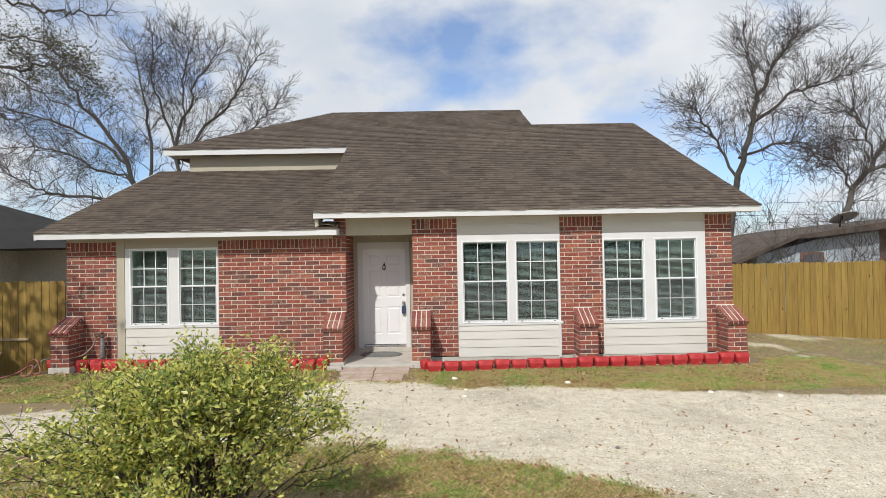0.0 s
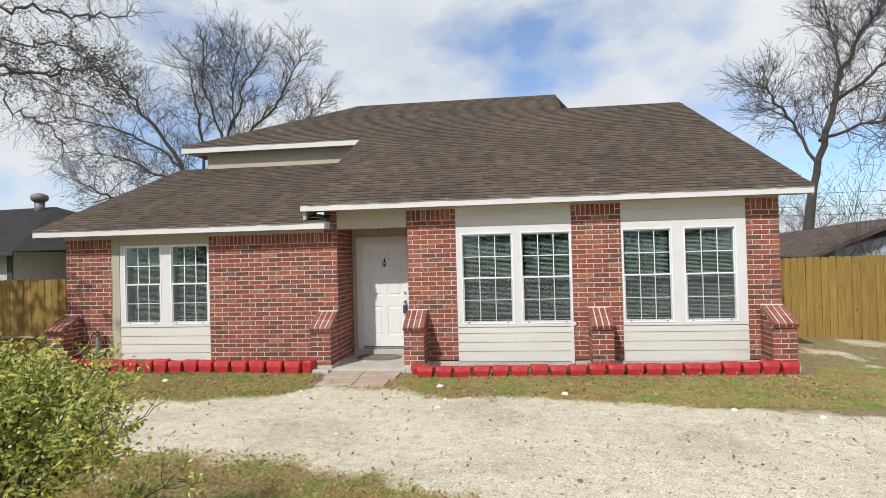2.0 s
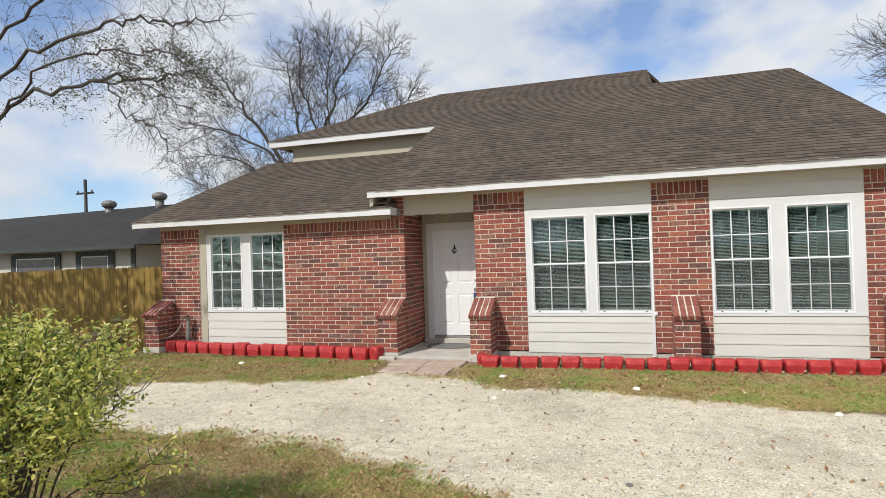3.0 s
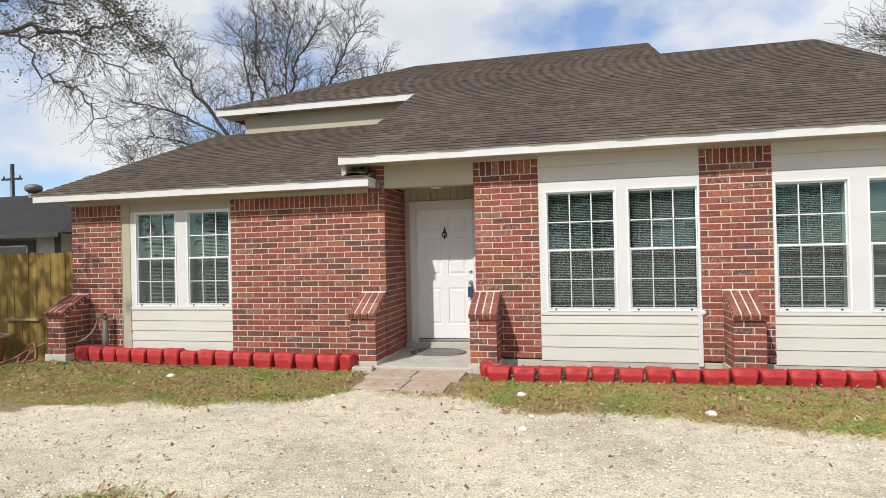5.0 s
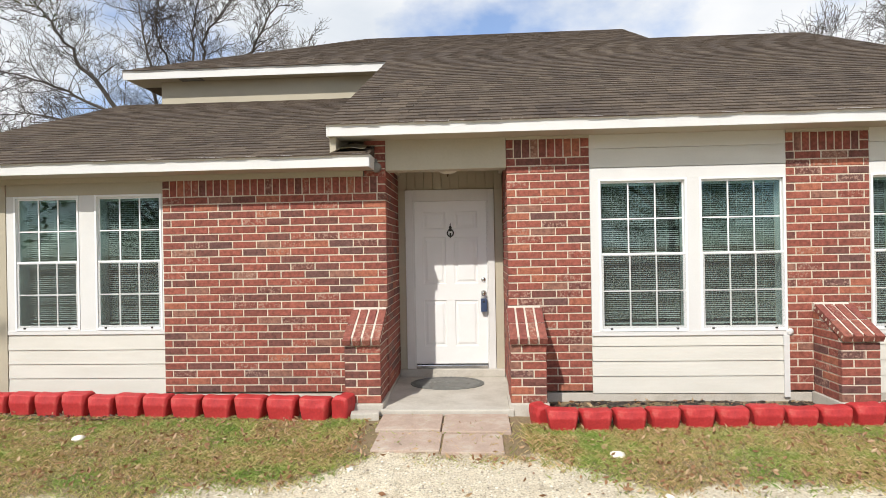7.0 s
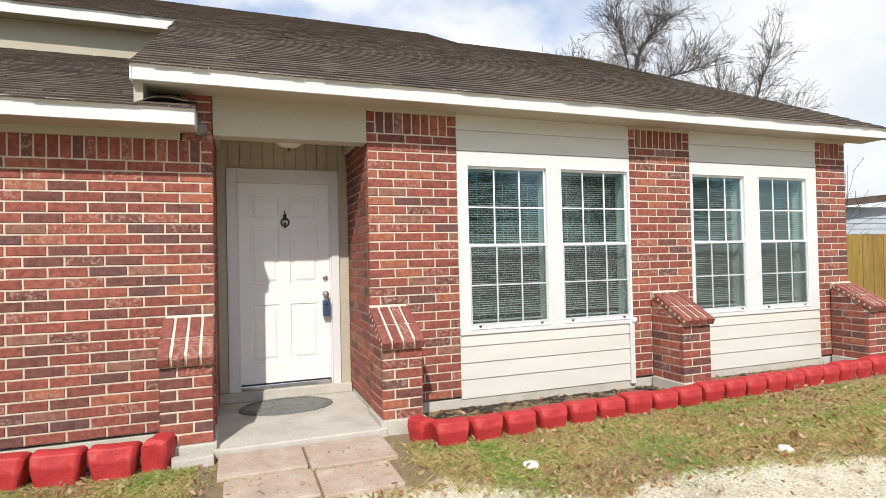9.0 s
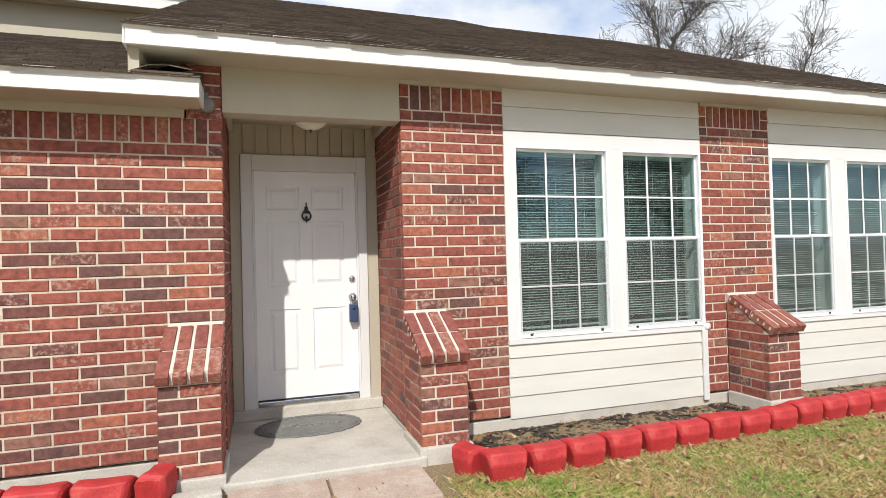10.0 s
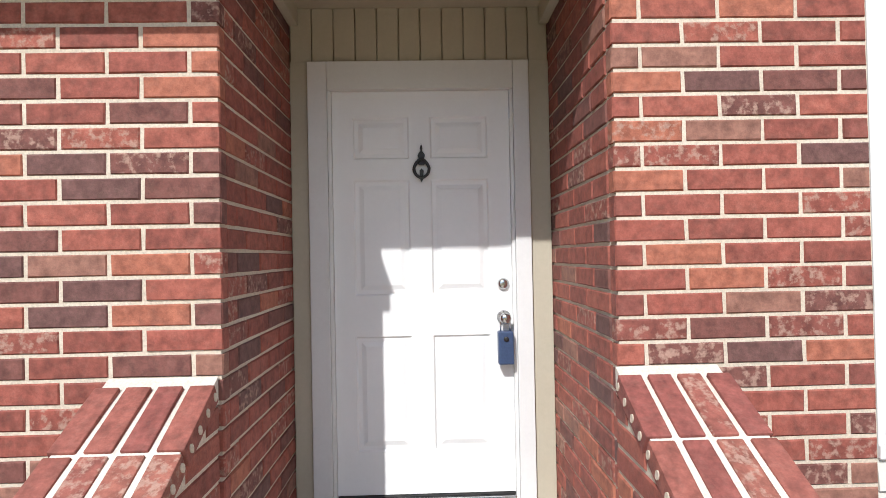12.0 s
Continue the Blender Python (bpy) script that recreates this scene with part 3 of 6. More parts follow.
# ---- door ----
door = empty("door_entry", (-0.265, DOOR_Y, 0.15), kind="structure", label="white painted six-panel entry door, closed")
FX0, FX1 = -0.530, 0.515
part("door_jamb", box(FX0, FX0 + 0.090, -0.028, 0.03, 0.0, 2.109, 0.004), M_TRIM, door)
part("door_jamb", box(FX1 - 0.075, FX1, -0.028, 0.03, 0.0, 2.109, 0.004), M_TRIM, door)
part("door_head", box(FX0 + 0.091, FX1 - 0.076, -0.028, 0.03, 1.975, 2.109, 0.004), M_TRIM, door)
part("door_stop", box(FX0 + 0.091, FX0 + 0.107, -0.012, 0.03, 0.0, 1.972, 0.002), M_TRIM, door)
part("door_stop", box(FX1 - 0.092, FX1 - 0.076, -0.012, 0.03, 0.0, 1.972, 0.002), M_TRIM, door)
part("threshold", box(FX0 + 0.108, FX1 - 0.093, -0.02, 0.05, 0.0, 0.045, 0.006), M_CHROME, door, "dull metal sill")
part("weather_strip", box(FX0 + 0.110, FX1 - 0.095, 0.006, 0.012, 0.046, 0.054), M_DARK, door, "black rubber strip")


def raised_door(x0, x1, z0, z1, panels):
    """A leaf with sunk mouldings round raised fields."""
    bm = bmesh.new()
    xs = sorted({x0, x1, *[v for p in panels for v in p[:2]]})
    zs = sorted({z0, z1, *[v for p in panels for v in p[2:]]})
    for xa, xb in zip(xs, xs[1:]):
        for za, zb in zip(zs, zs[1:]):
            if not any(p[0] <= xa and xb <= p[1] and p[2] <= za and zb <= p[3] for p in panels):
                bm.faces.new([bm.verts.new(v) for v in ((xa, 0.012, za), (xb, 0.012, za), (xb, 0.012, zb), (xa, 0.012, zb))])
    for p in panels:
        rings = []
        for inset, dy in ((0, 0.012), (0.008, 0.021), (0.026, 0.021), (0.048, 0.0135)):
            a, b2, c, d = p[0] + inset, p[1] - inset, p[2] + inset, p[3] - inset
            rings.append([bm.verts.new(v) for v in ((a, dy, c), (b2, dy, c), (b2, dy, d), (a, dy, d))])
        for r0, r1 in zip(rings, rings[1:]):
            for k in range(4):
                bm.faces.new((r0[k], r0[(k + 1) % 4], r1[(k + 1) % 4], r1[k]))
        bm.faces.new(rings[-1])
    add_box(bm, x0, x1, 0.028, 0.055, z0, z1)
    bmesh.ops.remove_doubles(bm, verts=bm.verts, dist=0.0001)
    bmesh.ops.recalc_face_normals(bm, faces=bm.faces)
    return bm


DX0, DX1 = -0.4222, 0.4222
pn = [(DX0 + a * 0.836, DX0 + b * 0.836, za - 0.15, zb - 0.15) for a, b in ((0.115, 0.435), (0.555, 0.885)) for za, zb in ((0.41, 0.955), (1.15, 1.70), (1.80, 2.00))]
part("door_leaf", raised_door(DX0, DX1, 0.056, 1.974, pn), M_DOOR, door)
knob = part("door_knob", add_lathe(add_lathe(bmesh.new(), [(0.034, 0.011), (0.034, 0.004), (0.012, 0.0), (0.012, -0.03), (0.024, -0.036), (0.028, -0.05), (0.022, -0.062), (0.006, -0.066)], (0.380, 0, 0.885), "y"),
                                      [(0.028, 0.011), (0.028, 0.002), (0.018, -0.008), (0.006, -0.009)], (0.380, 0, 1.045), "y"), M_CHROME, door, "polished steel knob and deadbolt")
kn = bmesh.new()
add_prism(kn, [(-0.012, 1.645), (0.012, 1.645), (0.018, 1.665), (0.004, 1.685), (0.006, 1.70), (0.0, 1.72), (-0.006, 1.70), (-0.004, 1.685), (-0.018, 1.665)], "y", -0.004, 0.012)
add_prism(kn, [(-0.006, 1.548), (0.0, 1.535), (0.006, 1.548), (0.012, 1.56), (-0.012, 1.56)], "y", -0.012, 0.012)
pts = [(0.036 * math.cos(a) * (1 - 0.25 * max(0, math.sin(a))), -0.012, 1.60 + 0.043 * math.sin(a)) for a in np.linspace(-math.pi, math.pi, 25)]
add_tube(kn, pts, 0.0075, 8)
add_prism(kn, [(-0.007, 1.565), (0.007, 1.565), (0.010, 1.59), (0.0, 1.60), (-0.010, 1.59)], "y", -0.008, 0.012)
add_prism(kn, [(-0.022, 1.635), (-0.012, 1.618), (0.012, 1.618), (0.022, 1.635), (0.0, 1.65)], "y", -0.006, 0.012)
part("door_knocker", kn, M_DARK, door, "black cast iron knocker")

lockbox = empty("lock_box", (0.115, DOOR_Y - 0.03, 1.03), label="dark blue plastic key lock box hanging on the door knob", category="lock box")
part("body", box(-0.036, 0.036, -0.030, 0.022, -0.21, -0.055, 0.008), M_BLUE, lockbox)
part("shackle", add_tube(bmesh.new(), [(-0.022, -0.004, -0.06), (-0.022, -0.004, 0.0), (-0.010, -0.004, 0.022), (0.010, -0.004, 0.022), (0.022, -0.004, 0.0), (0.022, -0.004, -0.06)], 0.004, 8), M_CHROME, lockbox, "steel shackle")
part("dial", add_lathe(bmesh.new(), [(0.012, 0.0), (0.012, -0.006), (0.006, -0.008)], (0, -0.029, -0.09), "y", 12), M_DARK, lockbox, "black dial")

# ---- windows ----
M_SCREEN, nt_s, b_s = material("screen_mesh", 0.8)
b_s.inputs["Base Color"].default_value = (0.10, 0.105, 0.105, 1)
t_s = nt_s.nodes.new("ShaderNodeBsdfTransparent")
x_s = nt_s.nodes.new("ShaderNodeMixShader")
x_s.inputs[0].default_value = 0.17
nt_s.links.new(t_s.outputs[0], x_s.inputs[1])
nt_s.links.new(b_s.outputs[0], x_s.inputs[2])
nt_s.links.new(x_s.outputs[0], nt_s.nodes["Material Output"].inputs["Surface"])


def window(name, x0, x1, z0, z1, y, label):
    w = empty(name, ((x0 + x1) / 2, y, z0), kind="structure", label=label)
    hw, h = (x1 - x0) / 2, z1 - z0
    mid = h * 0.502
    f = 0.022
    bm = bmesh.new()
    add_box(bm, -hw, -hw + f, -0.006, 0.07, 0, h, 0.003)
    add_box(bm, hw - f, hw, -0.006, 0.07, 0, h, 0.003)
    add_box(bm, -hw + f, hw - f, -0.006, 0.07, h - f, h, 0.003)
    add_box(bm, -hw + f, hw - f, -0.012, 0.07, 0, f, 0.003)
    part("window_frame", bm, M_VINYL, w)
    for nm, za, zb, ya, s in (("lower_sash", f, mid + 0.018, 0.006, 0.022), ("upper_sash", mid - 0.018, h - f, 0.030, 0.014)):
        a, b2 = -hw + f + 0.001, hw - f - 0.001
        bm = bmesh.new()
        add_box(bm, a, a + s, ya, ya + 0.022, za, zb, 0.002)
        add_box(bm, b2 - s, b2, ya, ya + 0.022, za, zb, 0.002)
        add_box(bm, a + s, b2 - s, ya, ya + 0.022, za, za + s + 0.008, 0.002)
        add_box(bm, a + s, b2 - s, ya, ya + 0.022, zb - s - 0.006, zb, 0.002)
        sash = part(nm, bm, M_VINYL, w)
        g = bmesh.new()
        wi = (b2 - a - 2 * s) / 3
        for k in (1, 2):
            add_box(g, a + s + wi * k - 0.007, a + s + wi * k + 0.007, ya + 0.001, ya + 0.007, za + s, zb - s)
        zm = (za + zb) / 2
        for k in range(3):
            add_box(g, a + s + wi * k + (0.007 if k else 0), a + s + wi * (k + 1) - (0.007 if k < 2 else 0), ya + 0.001, ya + 0.007, zm - 0.007, zm + 0.007)
        part("muntin_grid", g, M_VINYL, sash)
        part("pane", box(a + s, b2 - s, ya + 0.008, ya + 0.012, za + s, zb - s), M_GLASS, sash).visible_shadow = False
    part("insect_screen", box(-hw + f + 0.004, hw - f - 0.004, 0.0015, 0.0025, f + 0.004, mid), M_SCREEN, w, "grey insect screen").visible_shadow = False
    bm = bmesh.new()
    add_box(bm, -hw + 0.10, -hw + 0.125, -0.016, -0.012, f - 0.004, f + 0.014)
    add_box(bm, hw - 0.125, hw - 0.10, -0.016, -0.012, f - 0.004, f + 0.014)
    part("weep_cover", bm, M_DARK, w, "small black drain clips")
    part("reveal", add_box(add_box(bmesh.new(), -hw, -hw + 0.006, 0.072, 0.20, 0, h), hw - 0.006, hw, 0.072, 0.20, 0, h), M_VINYL, w)
    # the blind hangs inside, slats half open
    bl = empty("window_blind", ((x0 + x1) / 2, y + 0.135, z1 - 0.03), label="white slatted window blind, lowered with its slats half open", category="window blind", group="window blinds")
    part("head_rail", box(-hw + 0.035, hw - 0.035, -0.02, 0.02, -0.03, 0.02, 0.003), M_BLIND, bl)
    part("bottom_rail", box(-hw + 0.04, hw - 0.04, -0.013, 0.013, -h + 0.085, -h + 0.10, 0.003), M_BLIND, bl)
    n = int((h - 0.15) / 0.0212)
    V, F = [], []
    for i in range(n):
        zc = -0.045 - i * 0.0212 + random.uniform(-0.0008, 0.0008)
        sag = random.uniform(-0.002, 0.002)
        b0 = len(V)
        for xx in (-hw + 0.04, 0.0, hw - 0.04):
            zz = zc + (sag if xx == 0 else 0)
            V += [(xx, -0.0115, zz - 0.0028), (xx, 0.0, zz + 0.0016), (xx, 0.0115, zz + 0.0028)]
        for k in (0, 3):
            for q in (0, 1):
                F.append((b0 + k + q, b0 + k + q + 3, b0 + k + q + 4, b0 + k + q + 1))
    me = bpy.data.meshes.new("slats")
    me.from_pydata(V, [], F)
    me.materials.append(M_BLIND)
    tagged(part("slats", me, None, bl), kind="stuff")
    bm = bmesh.new()
    for xx in (-hw * 0.62, 0.0, hw * 0.62):
        add_tube(bm, [(xx, -0.014, -0.02), (xx, -0.014, -h + 0.09)], 0.0012, 4)
    part("ladder_cord", bm, M_BLIND, bl)
    return w


for key, (x0, x1, wins, zt) in WIN.items():
    for a, b in wins:
        window("window_" + key, a, b, *W_Z[key], WALL + (0.03 if key == "low" else 0.012) - 0.012, "white vinyl double-hung window with grid bars")

# a pale lampshade glow-free curtain and chair shapes seen dimly inside
curt = empty("curtain", (-3.75, 12.6, 0.117), label="pale gathered curtain hanging inside the room", category="curtain")
bm = bmesh.new()
cols = [( -0.25 + 0.5 * i / 40, 0.035 * math.sin(i * 1.1)) for i in range(41)]
for (xa, ya), (xb, yb) in zip(cols, cols[1:]):
    f = bm.faces.new([bm.verts.new(v) for v in ((xa, ya, 0), (xb, yb, 0), (xb, yb, 2.08), (xa, ya, 2.08))])
bmesh.ops.remove_doubles(bm, verts=bm.verts, dist=0.0005)
part("cloth", bm, surface("curtain_cloth", [(0.3, (0.62, 0.55, 0.38)), (0.7, (0.70, 0.62, 0.44))], 3, 0.9, 60, 0.1), curt)
part("curtain_rod", add_tube(bmesh.new(), [(-0.3, 0, 2.10), (0.3, 0, 2.10)], 0.012, 8), M_DARK, curt)

# ---- porch lamp, mat, box under the eave, vent ----
lamp = empty("porch_lamp", (-0.26, 10.90, 2.519), label="round frosted glass flush ceiling lamp with a small finial", category="ceiling lamp")
part("base", add_lathe(bmesh.new(), [(0.135, 0.0), (0.140, -0.03), (0.150, -0.050), (0.145, -0.062), (0.12, -0.064)], (0, 0, 0), "z", 32), M_GREY, lamp)
M_OPAL = surface("opal_glass", [(0.3, (0.70, 0.66, 0.55)), (0.7, (0.78, 0.75, 0.64))], 8, 0.12, 60, 0.0, grainy=0.02)
bm = bmesh.new()
prof = [(0.133 * math.cos(a), -0.062 - 0.085 * math.sin(a)) for a in np.linspace(0, 1.5, 9)]
add_lathe(bm, prof, (0, 0, 0), "z", 48)
part("shade", bm, M_OPAL, lamp)
part("finial", add_lathe(bmesh.new(), [(0.010, -0.144), (0.013, -0.152), (0.006, -0.160), (0.008, -0.166), (0.002, -0.174)], (0, 0, 0), "z", 12), M_RUST, lamp)

mat = empty("door_mat", (-0.31, 11.04, 0.062), label="dark grey oval rubber Welcome mat with a scalloped edge", category="doormat")
bm = bmesh.new()
N = 144
ring = lambda k, s, z: [bm.verts.new(((0.40 + 0.012 * abs(math.sin(11 * math.tau * i / N))) * s * math.cos(math.tau * i / N), (0.275 + 0.012 * abs(math.sin(11 * math.tau * i / N))) * s * math.sin(math.tau * i / N), z)) for i in range(N)]
rings = [ring(0, 1.0, 0.0), ring(0, 1.0, 0.010), ring(0, 0.95, 0.013), ring(0, 0.82, 0.009), ring(0, 0.80, 0.012), ring(0, 0.78, 0.008)]
for r0, r1 in zip(rings, rings[1:]):
    for k in range(N):
        bm.faces.new((r0[k], r0[(k + 1) % N], r1[(k + 1) % N], r1[k]))
bm.faces.new(rings[-1])
part("rubber_sheet", bm, M_MAT, mat)
bm = bmesh.new()
for s, ph in ((0.925, 0.0), (0.925, math.pi)):
    add_tube(bm, [((0.40 * s + 0.016 * math.sin(22 * t + ph)) * math.cos(t), (0.275 * s + 0.016 * math.sin(22 * t + ph)) * math.sin(t), 0.014) for t in np.linspace(0, math.tau, 240)], 0.005, 5)
part("lace_border", bm, M_MAT, mat)
tx = bpy.data.curves.new("lettering", "FONT")
tx.body, tx.size, tx.extrude, tx.align_x, tx.align_y, tx.shear = "Welcome", 0.12, 0.003, "CENTER", "CENTER", 0.45
tmp = new("lettering_draft", tx)
bpy.context.view_layer.update()
tme = bpy.data.meshes.new_from_object(tmp)
bpy.data.objects.remove(tmp)
tme.materials.clear()
tme.materials.append(surface("rubber_letters", [(0.3, (0.24, 0.24, 0.22)), (0.7, (0.28, 0.28, 0.26))], 10, 0.8, 150, 0.3))
part("lettering", tme, None, mat, "raised pale grey lettering", loc=(0, 0, 0.012))

jb = empty("junction_box", (-0.99, WALL - 0.004, 2.405), label="small weathered grey electrical box on the brick pier", category="electrical box")
part("body", add_lathe(bmesh.new(), [(0.052, 0.0), (0.052, -0.045), (0.045, -0.055), (0.01, -0.056)], (0.02, 0, 0), "y", 20), M_GREY, jb)
part("sealant", box(-0.10, 0.03, -0.03, 0.0, -0.03, 0.09, 0.01), M_GREY, jb, "crusty grey sealant")
vent = empty("soffit_vent", (-4.9, 14.45, 4.618), label="small louvred vent in the upper soffit", category="vent")
for i in range(4):
    part("louvre", box(-0.17, 0.17, -0.05 + i * 0.03, -0.035 + i * 0.03, -0.012, 0.0), M_GREY, vent)
part("frame_side", box(-0.2, -0.171, -0.07, 0.07, -0.014, 0.0), M_GREY, vent)
part("frame_side", box(0.171, 0.2, -0.07, 0.07, -0.014, 0.0), M_GREY, vent)
flash = empty("roof_flashing", (-1.22, EAVE_Y - 0.02, 2.51), label="crumpled loose metal flashing where the two eaves meet", category="flashing")
bm = bmesh.new()
pts = [(-0.16, 0.0, 0.0), (-0.05, 0.01, 0.05), (0.06, 0.02, 0.06), (0.19, 0.0, 0.035)]
for (xa, ya, za), (xb, yb, zb) in zip(pts, pts[1:]):
    bm.faces.new([bm.verts.new(v) for v in ((xa, ya, za), (xb, yb, zb), (xb, yb + 0.2, zb + 0.07), (xa, ya + 0.2, za + 0.07))])
bmesh.ops.remove_doubles(bm, verts=bm.verts, dist=0.0005)
bmesh.ops.solidify(bm, geom=bm.faces[:], thickness=0.004)
part("sheet", bm, M_CHROME, flash)
part("torn_edge", box(-0.14, 0.20, -0.004, 0.20, -0.004, 0.012, 0.003), M_SHINGLE, flash, "torn dark shingle edge")
filler = part("caulk_patch", add_lathe(bmesh.new(), [(0.03, 0.0), (0.035, -0.012), (0.02, -0.02), (0.005, -0.022)], (3.10, WALL, 0.69), "y", 10), M_TRIM, None)
tagged(filler, label="lump of white sealant on the brick beside the window sill", category="sealant")

# ---- red edging blocks, one after another ----
def edging_mesh(length, seed):
    rnd = random.Random(seed)
    bm = bmesh.new()
    h, d = 0.172 + rnd.uniform(-0.007, 0.007), 0.115
    L = length / 2
    prof = [(-0.015, -0.03), (-0.035, h * 0.6), (-0.02, h * 0.95), (0.02, h), (d - 0.02, h), (d, h - 0.02), (d, -0.03)]
    rows = []
    for x, s, e in ((-L, 0.9, 0.022), (-L + 0.02, 1.0, 0.0), (0.0, 1.0, -0.006), (L - 0.02, 1.0, 0.0), (L, 0.9, 0.022)):
        rows.append([bm.verts.new((x * (0.76 + 0.24 * min(1, max(0, p[1] / h))) + rnd.uniform(-0.004, 0.004), p[0] + e + rnd.uniform(-0.005, 0.005), p[1] * (s if p[1] > 0.1 else 1) + rnd.uniform(-0.005, 0.005))) for p in prof])
    for r0, r1 in zip(rows, rows[1:]):
        for a, b in zip(range(len(prof)), range(1, len(prof))):
            bm.faces.new((r0[a], r0[b], r1[b], r1[a]))
        bm.faces.new((r0[-1], r0[0], r1[0], r1[-1]))
    bm.faces.new(rows[0])
    bm.faces.new(rows[-1])
    bmesh.ops.recalc_face_normals(bm, faces=bm.faces)
    bmesh.ops.bevel(bm, geom=[e for e in bm.edges], offset=0.006, segments=1, affect="EDGES")
    return mesh_of(bm, "edging_block", M_RED)


EDGE_MESHES = [edging_mesh(0.276, s) for s in range(6)]
SMALL_EDGE = edging_mesh(0.20, 9)


def edging_row(points, step=0.288, tall=1.0):
    total = 0
    for (xa, ya), (xb, yb) in zip(points, points[1:]):
        L = math.hypot(xb - xa, yb - ya)
        n = max(1, round(L / step))
        ang = math.degrees(math.atan2(yb - ya, xb - xa))
        for i in range(n):
            t = (i + 0.5) / n
            me = random.choice(EDGE_MESHES) if L > 0.4 else SMALL_EDGE
            ob = part("edging_block", me, None, None, "scuffed red painted concrete edging block along the flower bed", loc=(xa + (xb - xa) * t, ya + (yb - ya) * t, random.uniform(-0.008, 0.008)), rz=ang + random.uniform(-2.5, 2.5))
            ob.scale = (L / n / 0.288 if L > 0.4 else 1, 1, tall)
            tagged(ob, category="edging block", group="red edging blocks along the beds")


edging_row([(-6.28, 10.30), (-4.6, 10.08), (-2.9, 9.97), (-1.33, 9.88)], tall=1.22)
edging_row([(-1.22, 9.84), (-1.14, 10.10)], tall=1.22)
edging_row([(0.47, 9.98), (0.60, 9.66)])
edging_row([(0.60, 9.60), (3.2, 9.72), (6.28, 9.93)])
for i, (x, y, a) in enumerate(((-1.02, 4.22, 12), (-0.86, 4.27, 5), (-0.70, 4.29, 0), (-0.54, 4.27, -6), (-0.38, 4.22, -14))):
    ob = tagged(part("ring_edging", SMALL_EDGE, None, None, "low dull red scalloped edging brick round the shrub", loc=(x, y, -0.005), rz=a), category="edging brick", group="red edging bricks round the shrub")
    ob.scale = (0.76, 0.5, 0.55)

bed = bmesh.new()
for pts in ([(-6.3, 10.34), (-1.28, 9.98), (-1.26, WALL), (-6.0, WALL)], [(0.62, 9.72), (6.25, 10.02), (6.25, WALL), (0.66, WALL)]):
    nx, ny = 90, 10
    g = {}
    for i in range(nx + 1):
        for j in range(ny + 1):
            s, t = i / nx, j / ny
            x = (pts[0][0] * (1 - s) + pts[1][0] * s) * (1 - t) + (pts[3][0] * (1 - s) + pts[2][0] * s) * t
            y = (pts[0][1] * (1 - s) + pts[1][1] * s) * (1 - t) + (pts[3][1] * (1 - s) + pts[2][1] * s) * t
            g[i, j] = bed.verts.new((x, y, 0.02 * fbm(x, y, 5, 2) + 0.012 * fbm(x, y, 17, 6)))
    for i in range(nx):
        for j in range(ny):
            bed.faces.new((g[i, j], g[i + 1, j], g[i + 1, j + 1], g[i, j + 1]))
part("mulch_bed", bed, M_SOIL, None, "dark mulch in the flower beds", "structure")

# ---- paving from the porch ----
path = empty("path_paving", (0, 0, 0), kind="structure", label="worn red and grey paving slabs in front of the porch")
for x0, x1, y0, y1, a in ((-0.86, -0.30, 9.55, 10.0, 1.0), (-0.285, 0.30, 9.50, 10.0, -1.5), (-0.82, -0.28, 9.10, 9.535, -2), (-0.265, 0.22, 9.06, 9.485, 2.0)):
    part("paving_slab", box(x0, x1, y0, y1, -0.05, 0.028 if y0 > 9.3 else 0.012, 0.008), M_PATH, path, )
bc = empty("loose_block", (-1.02, 9.93, 0.0), 8, label="pale broken concrete block lying by the porch corner", category="concrete block")
part("lump", box(-0.13, 0.13, -0.06, 0.06, -0.02, 0.07, 0.012), M_CONC, bc)

# ---- garden tap, pipe and hose ----
tap = empty("garden_tap", (-5.32, 10.38, 0.0), label="rusty hose tap on an upright grey pipe by brick wall", category="garden tap")
part("pipe", add_tube(bmesh.new(), [(0, 0, 0.0), (0, 0, 0.58)], [0.05, 0.036], 12), M_GREY, tap, "grey wrapped pipe")
part("valve", add_lathe(bmesh.new(), [(0.02, 0.56), (0.035, 0.58), (0.03, 0.63), (0.018, 0.66), (0.03, 0.665), (0.03, 0.68)], (0, 0, 0), "z", 12), M_RUST, tap)
part("spout", add_tube(bmesh.new(), [(0, 0, 0.62), (-0.07, -0.04, 0.62), (-0.09, -0.05, 0.58)], 0.016, 8), M_RUST, tap)
M_HOSE = surface("faded_hose", [(0.3, (0.22, 0.17, 0.14)), (0.7, (0.32, 0.25, 0.20))], 9, 0.7, 60, 0.1)
M_HOSE2 = surface("faded_red_hose", [(0.3, (0.30, 0.08, 0.06)), (0.7, (0.42, 0.17, 0.13))], 9, 0.7, 60, 0.1)


def smooth_line(pts, n=10):
    out = []
    P = [Vector(p) for p in pts]
    P = [P[0]] + P + [P[-1]]
    for a, b, c, d in zip(P, P[1:], P[2:], P[3:]):
        for i in range(n):
            t = i / n
            out.append(0.5 * ((2 * b) + (c - a) * t + (2 * a - 5 * b + 4 * c - d) * t * t + (3 * b - a - 3 * c + d) * t ** 3))
    out.append(P[-2])
    return out


